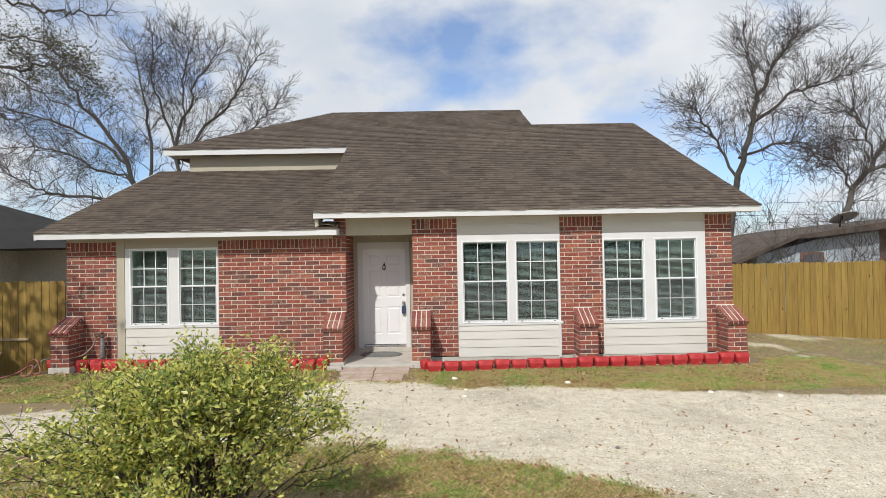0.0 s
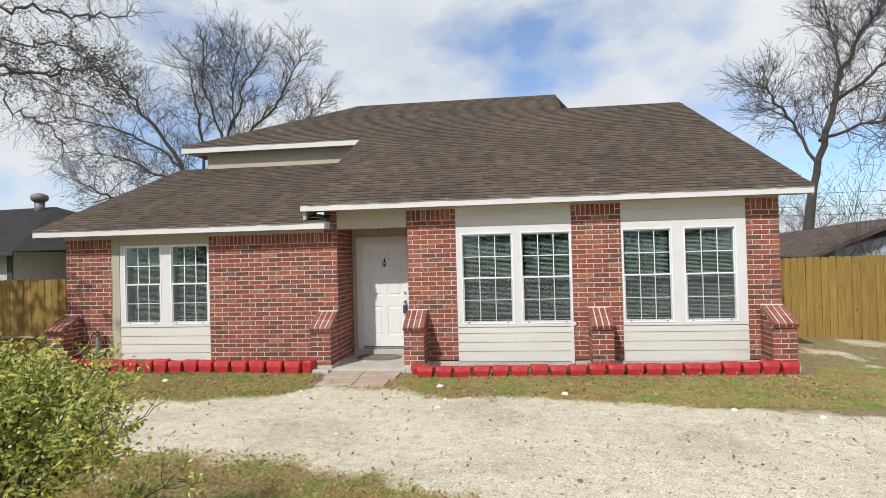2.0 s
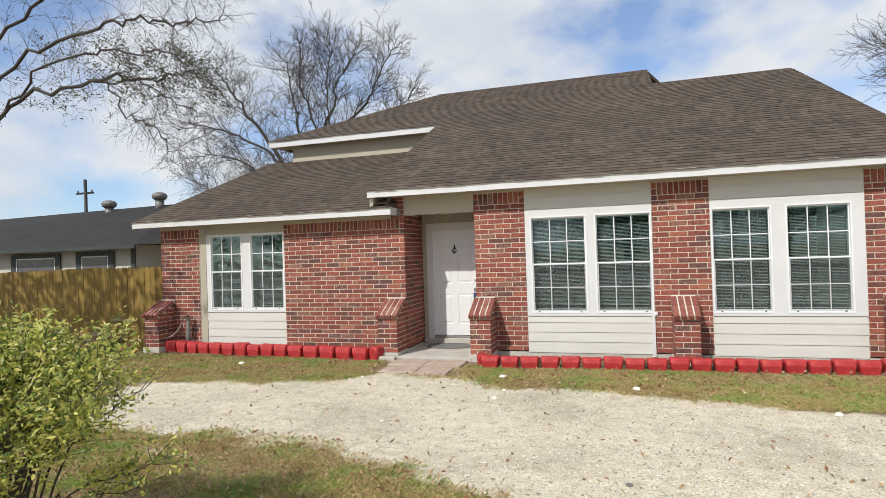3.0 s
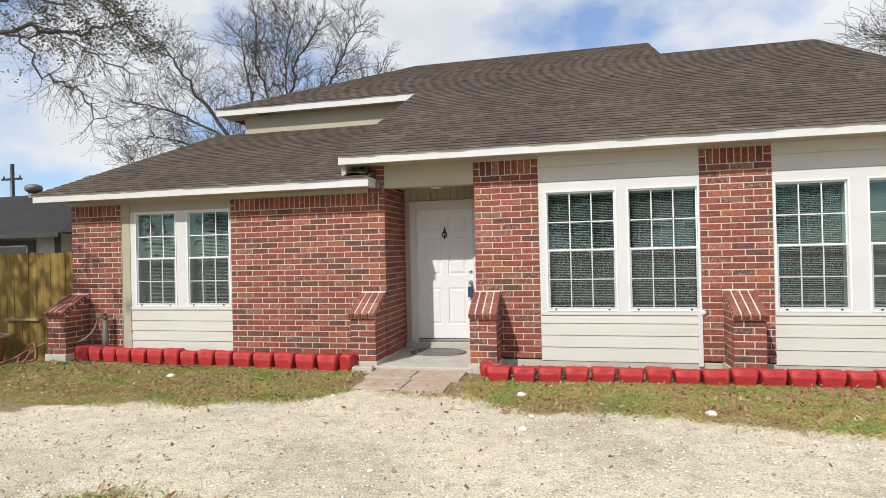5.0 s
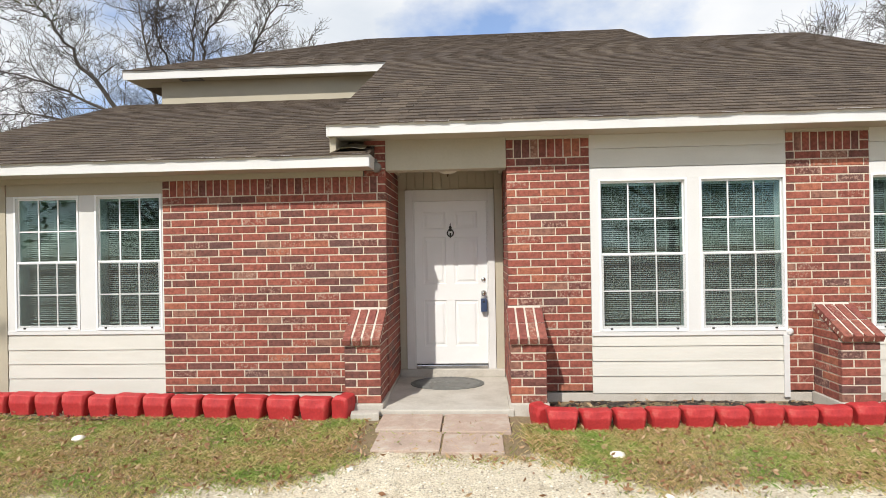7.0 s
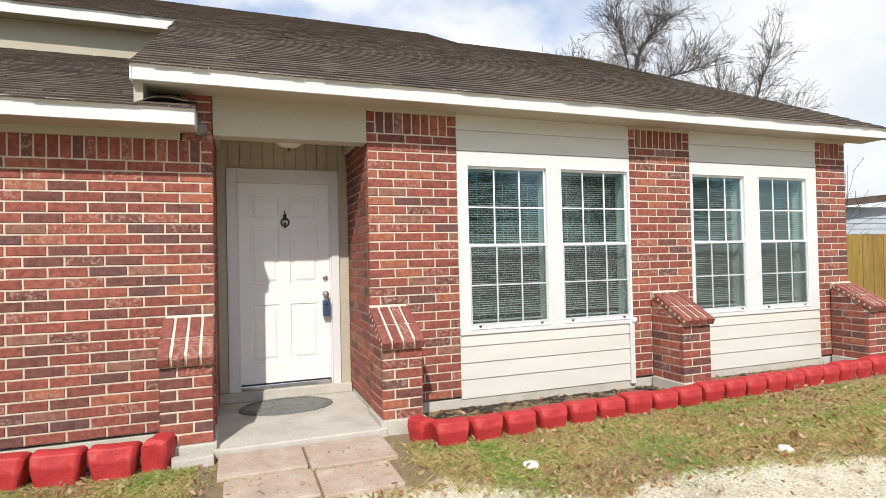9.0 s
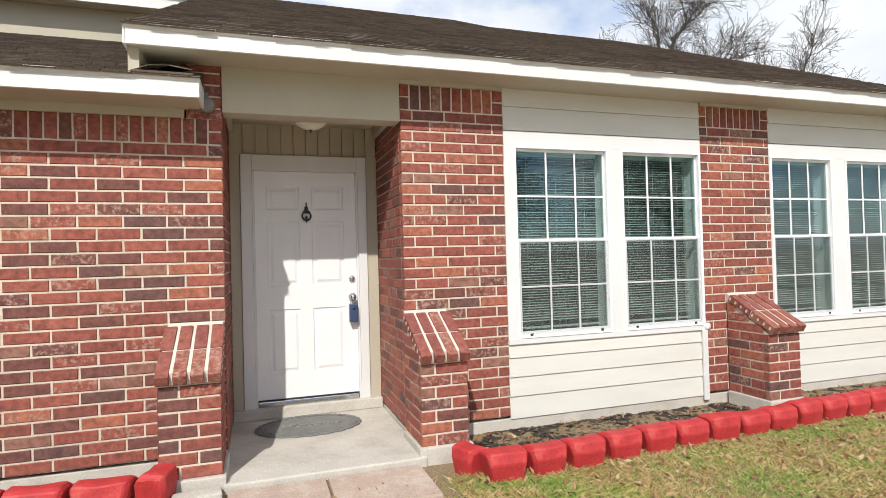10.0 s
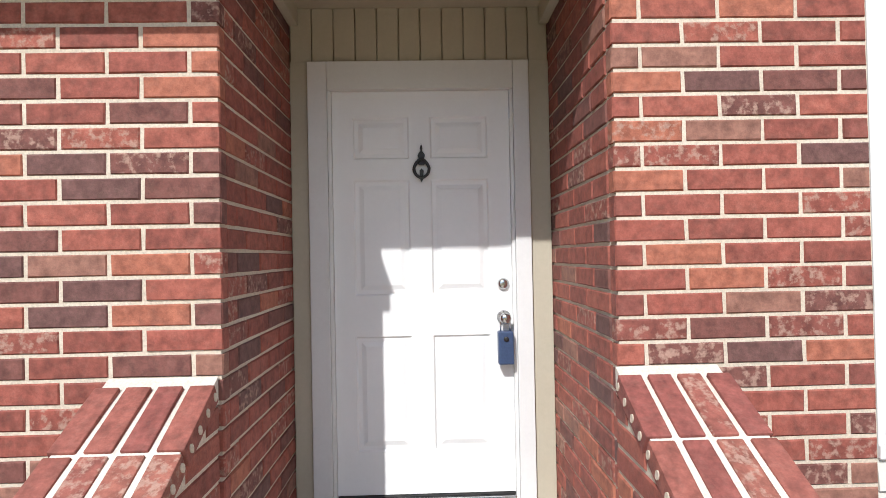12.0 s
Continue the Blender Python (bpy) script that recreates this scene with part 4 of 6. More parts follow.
hose = empty("garden_hose", (-6.1, 10.2, 0.0), label="faded pink and brown garden hose draped over red edging", category="garden hose")
part("hose_length", add_tube(bmesh.new(), [tuple(p - Vector((-6.1, 10.2, 0))) for p in smooth_line([(-5.41, 10.33, 0.58), (-5.45, 10.28, 0.42), (-5.62, 10.22, 0.28), (-5.95, 10.16, 0.24), (-6.2, 10.12, 0.24), (-6.32, 10.02, 0.1), (-6.36, 9.98, 0.02)])], 0.014, 8), M_HOSE, hose)
part("hose_coil", add_tube(bmesh.new(), [tuple(p - Vector((-6.1, 10.2, 0))) for p in smooth_line([(-6.36, 9.98, 0.02), (-6.15, 9.95, 0.05), (-6.28, 10.06, 0.24), (-6.42, 10.1, 0.22), (-6.5, 9.98, 0.02), (-6.3, 9.9, 0.02), (-6.38, 10.06, 0.16), (-6.7, 9.9, 0.0), (-7.6, 9.6, -0.09), (-8.8, 9.4, -0.1)])], 0.014, 8), M_HOSE2, hose)

# ---- planter by the fence ----
def planter():
    p = empty("planter_pot", (-7.38, 10.22, -0.125), label="tan clay planter pot with a thick braided rim by the fence", category="planter")
    clay = surface("tan_clay", [(0.3, (0.26, 0.155, 0.08)), (0.7, (0.36, 0.23, 0.13))], 5, 0.85, 50, 0.4)
    rim_clay = surface("pale_rim_clay", [(0.3, (0.40, 0.29, 0.18)), (0.7, (0.50, 0.38, 0.25))], 9, 0.85, 50, 0.4)
    part("body", add_lathe(bmesh.new(), [(0.17, 0.0), (0.18, 0.02), (0.225, 0.22), (0.255, 0.43), (0.23, 0.43), (0.215, 0.40)], (0, 0, 0), "z", 28), clay, p)
    bm = bmesh.new()
    for ph in (0.0, math.pi):
        add_tube(bm, [((0.265 + 0.014 * math.cos(14 * a + ph)) * math.cos(a), (0.265 + 0.014 * math.cos(14 * a + ph)) * math.sin(a), 0.445 + 0.014 * math.sin(14 * a + ph)) for a in np.linspace(0, math.tau, 170)], 0.017, 6)
    part("rim", bm, rim_clay, p, "braided pale clay rim")
    part("soil", add_lathe(bmesh.new(), [(0.205, 0.36), (0.205, 0.385), (0.08, 0.392)], (0, 0, 0), "z", 20), M_SOIL, p, "dark potting soil")


planter()

# ---- fences ----
def plank_material(name, a, b, c):
    m, nt, bs = material(name, 0.75)
    oi = nt.nodes.new("ShaderNodeObjectInfo")
    base = ramp(nt, oi.outputs["Random"], [(0.0, a), (0.5, b), (1.0, c)])
    st = ramp(nt, nz(nt, 2.2, 6, 0.6, "World", (9, 9, 0.8)), [(0.3, (0.72, 0.70, 0.66)), (0.7, (1.18, 1.18, 1.15))])
    vor = nt.nodes.new("ShaderNodeTexVoronoi")
    vor.inputs["Scale"].default_value = 3.2
    g = nt.nodes.new("ShaderNodeNewGeometry")
    mp = nt.nodes.new("ShaderNodeMapping")
    mp.inputs["Scale"].default_value = (1.6, 1.0, 0.8)
    nt.links.new(g.outputs["Position"], mp.inputs["Vector"])
    nt.links.new(mp.outputs["Vector"], vor.inputs["Vector"])
    kn2 = ramp(nt, vor.outputs["Distance"], [(0.045, (0.25, 0.16, 0.08)), (0.10, (1, 1, 1))])
    col = mix(nt, 1.0, mix(nt, 1.0, base, st, "MULTIPLY"), kn2, "MULTIPLY")
    nt.links.new(col, bs.inputs["Base Color"])
    bump(nt, bs, nz(nt, 8, 6, 0.6, "World", (9, 9, 0.8)), 0.4, 0.004)
    return m


M_FENCE = plank_material("fence_wood", (0.25, 0.165, 0.036), (0.30, 0.195, 0.044), (0.225, 0.135, 0.03))
PLANKS = []
for s in range(4):
    w, h = 0.138, 1.0
    PLANKS.append(mesh_of(prism([(-w / 2, 0), (w / 2, 0), (w / 2, h - 0.022), (w / 2 - 0.02, h), (-w / 2 + 0.02, h), (-w / 2, h - 0.022)], "y", -0.009, 0.009), "plank", M_FENCE))


def fence(x0, y0, x1, y1, top, foot, label):
    f = empty("wooden_fence", (x0, y0, 0), label=label, category="fence")
    L = math.hypot(x1 - x0, y1 - y0)
    ang = math.degrees(math.atan2(y1 - y0, x1 - x0))
    f.rotation_euler.z = radians(ang)
    n = int(L / 0.146)
    for i in range(n):
        p = part("plank", PLANKS[i % 4], None, f, loc=(0.073 + i * 0.146 + random.uniform(-0.003, 0.003), random.uniform(-0.003, 0.003), foot(i / n)), )
        p.scale.z = top(i / n) - foot(i / n) + random.uniform(-0.012, 0.012)
        p.rotation_euler.y = random.uniform(-0.004, 0.004)
    for z in (0.3, 0.9, 1.4):
        part("rail", box(0, L, 0.012, 0.05, z + foot(0), z + foot(0) + 0.09), M_FENCE, f)
    for i in range(int(L / 2.4) + 1):
        part("post", box(-0.045 + i * 2.4, 0.045 + i * 2.4, 0.05, 0.14, -0.4, top(0) - 0.05), M_FENCE, f)
    return f


fence(-20.0, 10.62, X_L - 0.03, 10.62, lambda t: 1.60 + 0.03 * math.sin(9 * t), lambda t: -0.14, "yellow-stained cedar board fence beside the house")
fence(6.33, 13.9, 22.0, 12.9, lambda t: 1.62 + 0.12 * t, lambda t: 0.0 - 0.24 * min(1, t * 3), "yellow-stained cedar board fence behind the side yard")
sc = empty("cut_board", (-7.1, 10.588, 0.55), label="short weathered board nailed flat on the fence", category="board")
part("plank", box(-0.35, 0.32, -0.02, 0.02, -0.02, 0.02, 0.004), surface("grey_wood", [(0.3, (0.35, 0.27, 0.16)), (0.7, (0.45, 0.36, 0.22))], 6, 0.8, 60, 0.3), sc)

# ---- neighbouring houses, pole, dish, wires ----
M_DKROOF = surface("dark_shingles", [(0.3, (0.018, 0.017, 0.016)), (0.7, (0.030, 0.028, 0.026))], 1.5, 0.95, 20, 0.5, 0.01)
M_NWALL = surface("pale_siding", [(0.3, (0.46, 0.45, 0.40)), (0.7, (0.55, 0.54, 0.48))], 0.8, 0.8, 14, 0.3, 0.01)
M_NTRIM = surface("dark_green_trim", [(0.3, (0.035, 0.045, 0.042)), (0.7, (0.06, 0.07, 0.065))], 4, 0.7, 20, 0.2)
M_NBLUE = surface("pale_blue_siding", [(0.3, (0.38, 0.44, 0.50)), (0.7, (0.50, 0.55, 0.60))], 1.0, 0.8, 14, 0.3, 0.01)
M_NBROWN = surface("weathered_brown_board", [(0.3, (0.13, 0.065, 0.045)), (0.7, (0.21, 0.12, 0.085))], 1.5, 0.85, 14, 0.3, 0.01)
M_DGLASS = surface("dim_glass", [(0.3, (0.09, 0.09, 0.10)), (0.7, (0.14, 0.13, 0.14))], 2, 0.12, 20, 0.0)

nh = empty("house_next_door", (-24, 19, 0), label="low house with pale siding, green trim and dark shingle roof", category="house")
for i in range(13):
    part("siding_board", prism([(-0.02, -0.2 + i * 0.21), (0.0, -0.2 + (i + 1) * 0.21), (0.1, -0.2 + (i + 1) * 0.21), (0.1, -0.2 + i * 0.21)], "x", -14, 8.6), M_NWALL, nh)
for b4 in ((8.61, 11.0, 3.0, 3.1), (8.5, 8.6, 0.11, 3.1), (-14, 11.0, 8.0, 8.1)):
    part("wall", box(*b4, -0.2, 2.55), M_NWALL, nh)
rf = bmesh.new()
A = [(-14.6, -0.6, 2.42), (9.2, -0.6, 2.42), (11.6, 2.4, 2.50), (11.6, 8.7, 2.42), (-14.6, 8.7, 2.42)]
R = [(-10.0, 3.9, 4.15), (6.9, 3.9, 4.40)]
va = [rf.verts.new(p) for p in A]
vr = [rf.verts.new(p) for p in R]
rf.faces.new((va[0], va[1], vr[1], vr[0]))
rf.faces.new((va[1], va[2], vr[1]))
rf.faces.new((va[2], va[3], vr[1]))
rf.faces.new((va[3], va[4], vr[0], vr[1]))
rf.faces.new((va[4], va[0], vr[0]))
rf.faces.new(va[::-1])
part("roof", rf, M_DKROOF, nh)
part("fascia", box(-14.6, 9.2, -0.64, -0.6, 2.28, 2.43), M_NTRIM, nh)
part("corner_board", box(8.42, 8.64, -0.06, -0.02, -0.2, 2.4), M_NTRIM, nh)
for xa, xb in ((2.3, 4.5), (5.9, 7.3), (-3.5, -1.0)):
    wn = part("window", add_box(add_box(add_box(bmesh.new(), xa - 0.28, xa, -0.08, -0.03, 0.9, 2.22), xb, xb + 0.28, -0.08, -0.03, 0.9, 2.22), xa, xb, -0.08, -0.03, 2.05, 2.22), M_NTRIM, nh)
    part("window_frame", add_box(add_box(add_box(bmesh.new(), xa, xa + 0.05, -0.07, -0.03, 0.9, 2.05), xb - 0.05, xb, -0.07, -0.03, 0.9, 2.05), xa, xb, -0.07, -0.03, 2.0, 2.05), M_TRIM, wn)
    part("pane", box(xa + 0.05, xb - 0.05, -0.05, -0.03, 0.9, 2.0), M_DGLASS, wn)
for px_, py_, pz_ in ((3.4, 3.6, 4.16), (6.4, 3.6, 4.36)):
    v = empty("roof_vent", (-24 + px_, 19 + py_, pz_), label="round ribbed metal turbine vent on the dark roof", category="roof vent", group="turbine vents on the next roof")
    part("stem", add_lathe(bmesh.new(), [(0.19, 0.0 - 0.3), (0.19, 0.22)], (0, 0, 0), "z", 16), M_GREY, v)
    part("turbine", add_lathe(bmesh.new(), [(0.18, 0.22), (0.30, 0.30), (0.34, 0.42), (0.29, 0.53), (0.12, 0.60)], (0, 0, 0), "z", 20), M_GREY, v)

pole = empty("utility_pole", (-34.2, 33.0, 0), label="dark wooden utility pole with a short crossarm", category="utility pole")
part("shaft", add_tube(bmesh.new(), [(0, 0, -0.3), (0, 0, 7.9)], [0.15, 0.11], 10), M_DARK, pole)
part("crossarm", box(-0.85, 0.75, -0.06, 0.06, 6.85, 6.98, 0.01), M_DARK, pole)
for xx in (-0.7, 0.6):
    part("insulator", add_lathe(bmesh.new(), [(0.05, 0), (0.06, 0.1), (0.03, 0.18)], (xx, 0, 6.98), "z", 8), M_GREY, pole)

M_NROOF = surface("old_brown_roof", [(0.3, (0.055, 0.040, 0.032)), (0.7, (0.13, 0.095, 0.072))], 2.5, 0.95, 14, 0.4, 0.01)
rh = empty("house_beyond_fence", (11.3, 20.0, 0), label="weathered house with blue and brown siding and sagging roof", category="house")
part("wall", prism([(0.8, -0.3), (0.8, 1.75), (2.9, 2.28), (5.2, 2.55), (5.2, -0.3)], "y", 0.0, 6.0), M_NBLUE, rh)
part("wall", box(5.2, 7.2, 0.3, 6.0, -0.3, 2.75), M_NBROWN, rh, "bare brown boards")
for i in range(16):
    part("siding_board", prism([(-0.025, -0.3 + i * 0.2), (0.0, -0.3 + (i + 1) * 0.2), (0.2, -0.3 + (i + 1) * 0.2), (0.2, -0.3 + i * 0.2)], "x", 7.21, 13.5), M_NBLUE, rh)
part("roof", prism([(-0.2, 1.45), (2.0, 2.33), (2.6, 2.36), (5.0, 2.62), (13.8, 3.35), (13.8, 3.62), (5.0, 2.85), (2.4, 2.50), (1.9, 2.44), (-0.2, 1.56)], "y", -0.5, 6.5), M_NROOF, rh, "sagging dark brown roof edge")
part("window", box(2.35, 3.2, -0.03, 0.0, 1.2, 1.85), M_NBROWN, rh)
part("pane", box(2.45, 3.1, -0.05, -0.03, 1.25, 1.78), M_DGLASS, rh)
part("chimney_pipe", add_tube(bmesh.new(), [(-0.9, 3, 0), (-0.9, 3, 2.55)], 0.06, 8), M_GREY, rh)

dish = empty("satellite_dish", (15.5, 20.4, 2.72), label="pale grey satellite dish on a mast on the brown roof", category="satellite dish")
bm = bmesh.new()
rr = [(0.02, 0.0), (0.25, 0.02), (0.45, 0.07), (0.60, 0.14), (0.60, 0.12), (0.44, 0.05), (0.02, -0.02)]
add_lathe(bm, rr, (0, 0, 0), "y", 28)
dd = part("reflector", bm, surface("dish_paint", [(0.3, (0.50, 0.53, 0.50)), (0.7, (0.60, 0.62, 0.58))], 3, 0.5, 20, 0.1), dish, loc=(0, 0, 0.45))
dd.rotation_euler = (radians(-115), 0, radians(8))
dd.scale = (0.8, 0.75, 0.75)
part("mast", add_tube(bmesh.new(), [(0.1, 0.3, -1.2), (0.1, 0.3, 0.1), (0, 0.05, 0.42)], 0.03, 8), M_DARK, dish)
part("feed_arm", add_tube(bmesh.new(), [(0.0, 0.0, 0.25), (-0.05, -0.1, 0.9)], 0.02, 6), M_DARK, dish)

for k, (za, zb) in enumerate(((4.8, 5.0), (4.15, 4.2), (3.7, 3.8))):
    wires = part("overhead_wire", add_tube(bmesh.new(), [(6.0 + t * 40, 34 - 4 * t, za + (zb - za) * t - 1.0 * t * (1 - t)) for t in np.linspace(0, 1, 14)], 0.014, 4), M_DARK)
    tagged(wires, label="thin dark overhead wire crossing behind the yard", category="wire", group="overhead wires")


# ---- bare trees ----
M_BARK = surface("grey_bark", [(0.3, (0.055, 0.046, 0.039)), (0.7, (0.12, 0.105, 0.09))], 3, 0.95, 20, 0.6, 0.02)
M_TWIG = surface("twig_bark", [(0.3, (0.055, 0.046, 0.039)), (0.7, (0.10, 0.083, 0.070))], 3, 0.95, 20, 0.0)


def leaf_material(name, stops, transl=0.3):
    m, nt, b = material(name, 0.5)
    g = nt.nodes.new("ShaderNodeNewGeometry")
    col = ramp(nt, g.outputs["Random Per Island"], stops)
    nt.links.new(col, b.inputs["Base Color"])
    b.inputs["Subsurface Weight"].default_value = 0.0
    t = nt.nodes.new("ShaderNodeBsdfTranslucent")
    nt.links.new(col, t.inputs["Color"])
    mx = nt.nodes.new("ShaderNodeMixShader")
    mx.inputs[0].default_value = transl
    nt.links.new(b.outputs[0], mx.inputs[1])
    nt.links.new(t.outputs[0], mx.inputs[2])
    nt.links.new(mx.outputs[0], nt.nodes["Material Output"].inputs["Surface"])
    return m


M_OAK = leaf_material("oak_leaf", [(0.0, (0.035, 0.05, 0.02)), (0.5, (0.07, 0.085, 0.03)), (1.0, (0.13, 0.10, 0.05))])
M_BUSH = leaf_material("privet_leaf", [(0.0, (0.13, 0.21, 0.05)), (0.3, (0.34, 0.40, 0.09)), (0.6, (0.62, 0.62, 0.15)), (0.85, (0.84, 0.77, 0.22)), (1.0, (0.80, 0.78, 0.42))], 0.45)


class Strands:
    """Gathers tapering strands into one mesh."""
    def __init__(self):
        self.V, self.F, self.tips = [], [], []

    def strand(self, pts, r0, r1, sides):
        n, prev = len(pts), None
        for i, p in enumerate(pts):
            d = (pts[min(i + 1, n - 1)] - pts[max(i - 1, 0)]).normalized()
            a = d.orthogonal().normalized() if prev is None else (prev - d * prev.dot(d)).normalized()
            prev = a
            b = d.cross(a)
            r = r0 + (r1 - r0) * i / (n - 1)
            base = len(self.V)
            for k in range(sides):
                t = math.tau * k / sides
                self.V.append(tuple(p + r * (math.cos(t) * a + math.sin(t) * b)))
            if i:
                for k in range(sides):
                    self.F.append((base - sides + k, base - sides + (k + 1) % sides, base + (k + 1) % sides, base + k))

    def mesh(self, name, mat):
        me = bpy.data.meshes.new(name)
        me.from_pydata(self.V, [], self.F)
        me.polygons.foreach_set("use_smooth", [True] * len(me.polygons))
        me.materials.append(mat)
        return me


def grow(rnd, S, T, p, d, length, r, level, top, up, gnarl, tips, spread_=0.75, twig_at=3, least=0.003):
    n = max(4, int(length / (0.35 if level < twig_at else 0.22)))
    n = min(n, 12)
    pts = [p.copy()]
    dirs = [d.copy()]
    for i in range(n):
        d = (d + Vector((rnd.gauss(0, gnarl), rnd.gauss(0, gnarl), rnd.gauss(0, gnarl) + up))).normalized()
        p = p + d * (length / n)
        pts.append(p.copy())
        dirs.append(d.copy())
    r1 = r * (0.62 if level < 2 else 0.4)
    (S if level < twig_at else T).strand(pts, max(r, least), max(r1, least), 7 if level < 2 else (5 if level < twig_at else 3))
    if level >= top:
        tips.append((pts[-1], dirs[-1]))
        tips.append((pts[len(pts) // 2], dirs[-1]))
        return
    kids = {0: 4, 1: 5, 2: 5, 3: 5, 4: 4}[level]
    for k in range(kids):
        i = n if k == 0 else rnd.randint(max(1, int(n * (0.55 if level == 0 else 0.25))), n)
        q, dd = pts[i], dirs[i]
        side = dd.orthogonal().normalized()
        side.rotate(Matrix.Rotation(rnd.uniform(0, math.tau), 3, dd))
        tilt = rnd.uniform(0.35, 1.0) * spread_ if k else rnd.uniform(0.1, 0.35)
        nd = (dd * math.cos(tilt) + side * math.sin(tilt)).normalized()
        grow(rnd, S, T, q, nd, length * rnd.uniform(0.55, 0.82), r1 * rnd.uniform(0.55, 0.85) if k else r1 * 0.95, level + 1, top, up, gnarl * 1.1, tips, spread_, twig_at, least)


def leaves_mesh(rnd, spots, per, size, reach, mat, name="leaves"):
    V, F = [], []
    for p, d in spots:
        for _ in range(per):
            q = p + Vector((rnd.gauss(0, reach), rnd.gauss(0, reach), rnd.gauss(0, reach)))
            a = (d * 0.6 + Vector((rnd.gauss(0, 1), rnd.gauss(0, 1), rnd.gauss(0, 0.8)))).normalized()
            b = a.orthogonal().normalized()
            b.rotate(Matrix.Rotation(rnd.uniform(0, math.tau), 3, a))
            c = a.cross(b)
            s = size * rnd.uniform(0.6, 1.25)
            w = s * 0.23
            b0 = len(V)
            V += [tuple(q), tuple(q + a * s * 0.45 + b * w + c * w * 0.4), tuple(q + a * s + c * s * 0.06), tuple(q + a * s * 0.45 - b * w + c * w * 0.4)]
            F += [(b0, b0 + 1, b0 + 2), (b0, b0 + 2, b0 + 3)]
    me = bpy.data.meshes.new(name)
    me.from_pydata(V, [], F)
    me.materials.append(mat)
    return me


def tree(loc, seed, length, r, lean, label, up=0.05, gnarl=0.16, top=4, leaves=0, scale_=1.0, spread_=0.75):
    rnd = random.Random(seed)
    t = empty("bare_tree", loc, label=label, category="tree")
    S, T, tips = Strands(), Strands(), []
    grow(rnd, S, T, Vector((0, 0, -0.3)), Vector(lean).normalized(), length, r, 0, top, up, gnarl, tips, spread_, 3, 0.0075)
    part("trunk", S.mesh("trunk", M_BARK), None, t)
    tagged(part("twig_spray", T.mesh("twig_spray", M_TWIG), None, t), kind="stuff")
    if leaves:
        spots = rnd.sample(tips, min(len(tips), leaves))
        tagged(part("leaves", leaves_mesh(rnd, spots, 5, 0.075, 0.09, M_OAK), None, t), kind="stuff")
    return t


def limbed_tree(name, loc, trunk, limbs, seed, label, twig=1.9, leafy=0, low=False, per=2):
    """A tree whose main limbs follow given lines, with finer branches grown from them."""
    rnd = random.Random(seed)
    t = empty(name, loc, label=label, category="tree")
    S, T, tips, clump = Strands(), Strands(), [], []
    o = Vector(loc)
    S.strand([Vector(p) - o for p in trunk], 0.24, 0.16, 10)
    for pts, r, leaf in limbs:
        line = [q - o for q in smooth_line(pts, 5)]
        line = [q + Vector((rnd.gauss(0, 0.05), rnd.gauss(0, 0.05), rnd.gauss(0, 0.05))) * (1.3 if low else 1.0) for q in line]
        S.strand(line, r * (0.5 if low else 0.72), 0.014 if low else 0.018, 7)
        first = 3 if not low else 5
        for i in range(first, len(line)):
            dd = (line[i] - line[i - 1]).normalized()
            for _ in range(per):
                side = dd.orthogonal().normalized()
                side.rotate(Matrix.Rotation(rnd.uniform(0, math.tau), 3, dd))
                nd = (dd * 0.8 + side + Vector((0, 0, -0.2 if low else 0.25))).normalized()
                got = []
                grow(rnd, S, T, line[i], nd, twig * rnd.uniform(0.5, 1.1) * (1 - 0.4 * i / len(line)), 0.022 if not low else 0.009, 2 if not low else 3, 4, 0.0 if low else 0.05, 0.19, got, 0.95, 3, 0.0065 if not low else 0.003)
                if leaf:
                    clump.extend(got)
    part("trunk", S.mesh("trunk", M_BARK), None, t)
    tagged(part("twig_spray", T.mesh("twig_spray", M_TWIG), None, t), kind="stuff")
    if leafy:
        spots = rnd.sample(clump, int(len(clump) * leafy))
        tagged(part("leaves", leaves_mesh(rnd, spots, 6, 0.075, 0.06, M_OAK), None, t), kind="stuff")
    return t


limbed_tree("bare_tree", (-12.7, 27.2, 0), [(-12.7, 27.2, -0.3), (-12.8, 27.2, 2.0), (-13.0, 27.0, 4.0)],
            [([(-13.0, 27.0, 4.0), (-14.3, 27.0, 7.3), (-16.3, 27.6, 9.5), (-16.9, 26.9, 10.8), (-18.1, 27.3, 12.1)], 0.17, 0),
             ([(-13.9, 27.0, 6.6), (-16.4, 27.4, 8.2), (-18.2, 26.9, 8.9), (-20.0, 27.3, 9.4)], 0.10, 0),
             ([(-13.0, 27.0, 4.0), (-15.1, 27.0, 4.9), (-17.4, 27.4, 5.2), (-18.4, 26.9, 5.6), (-20.0, 27.3, 6.5)], 0.13, 0),
             ([(-13.0, 27.0, 4.2), (-13.8, 27.0, 5.8), (-15.5, 27.4, 6.4), (-17.0, 26.9, 7.2), (-19.3, 27.3, 7.5)], 0.10, 0),
             ([(-13.0, 27.0, 4.2), (-12.9, 27.2, 7.6), (-13.1, 26.9, 10.0), (-13.7, 27.3, 12.1)], 0.13, 0)],
            11, "tall leafless tree with grey spreading branches behind the house", 1.8)
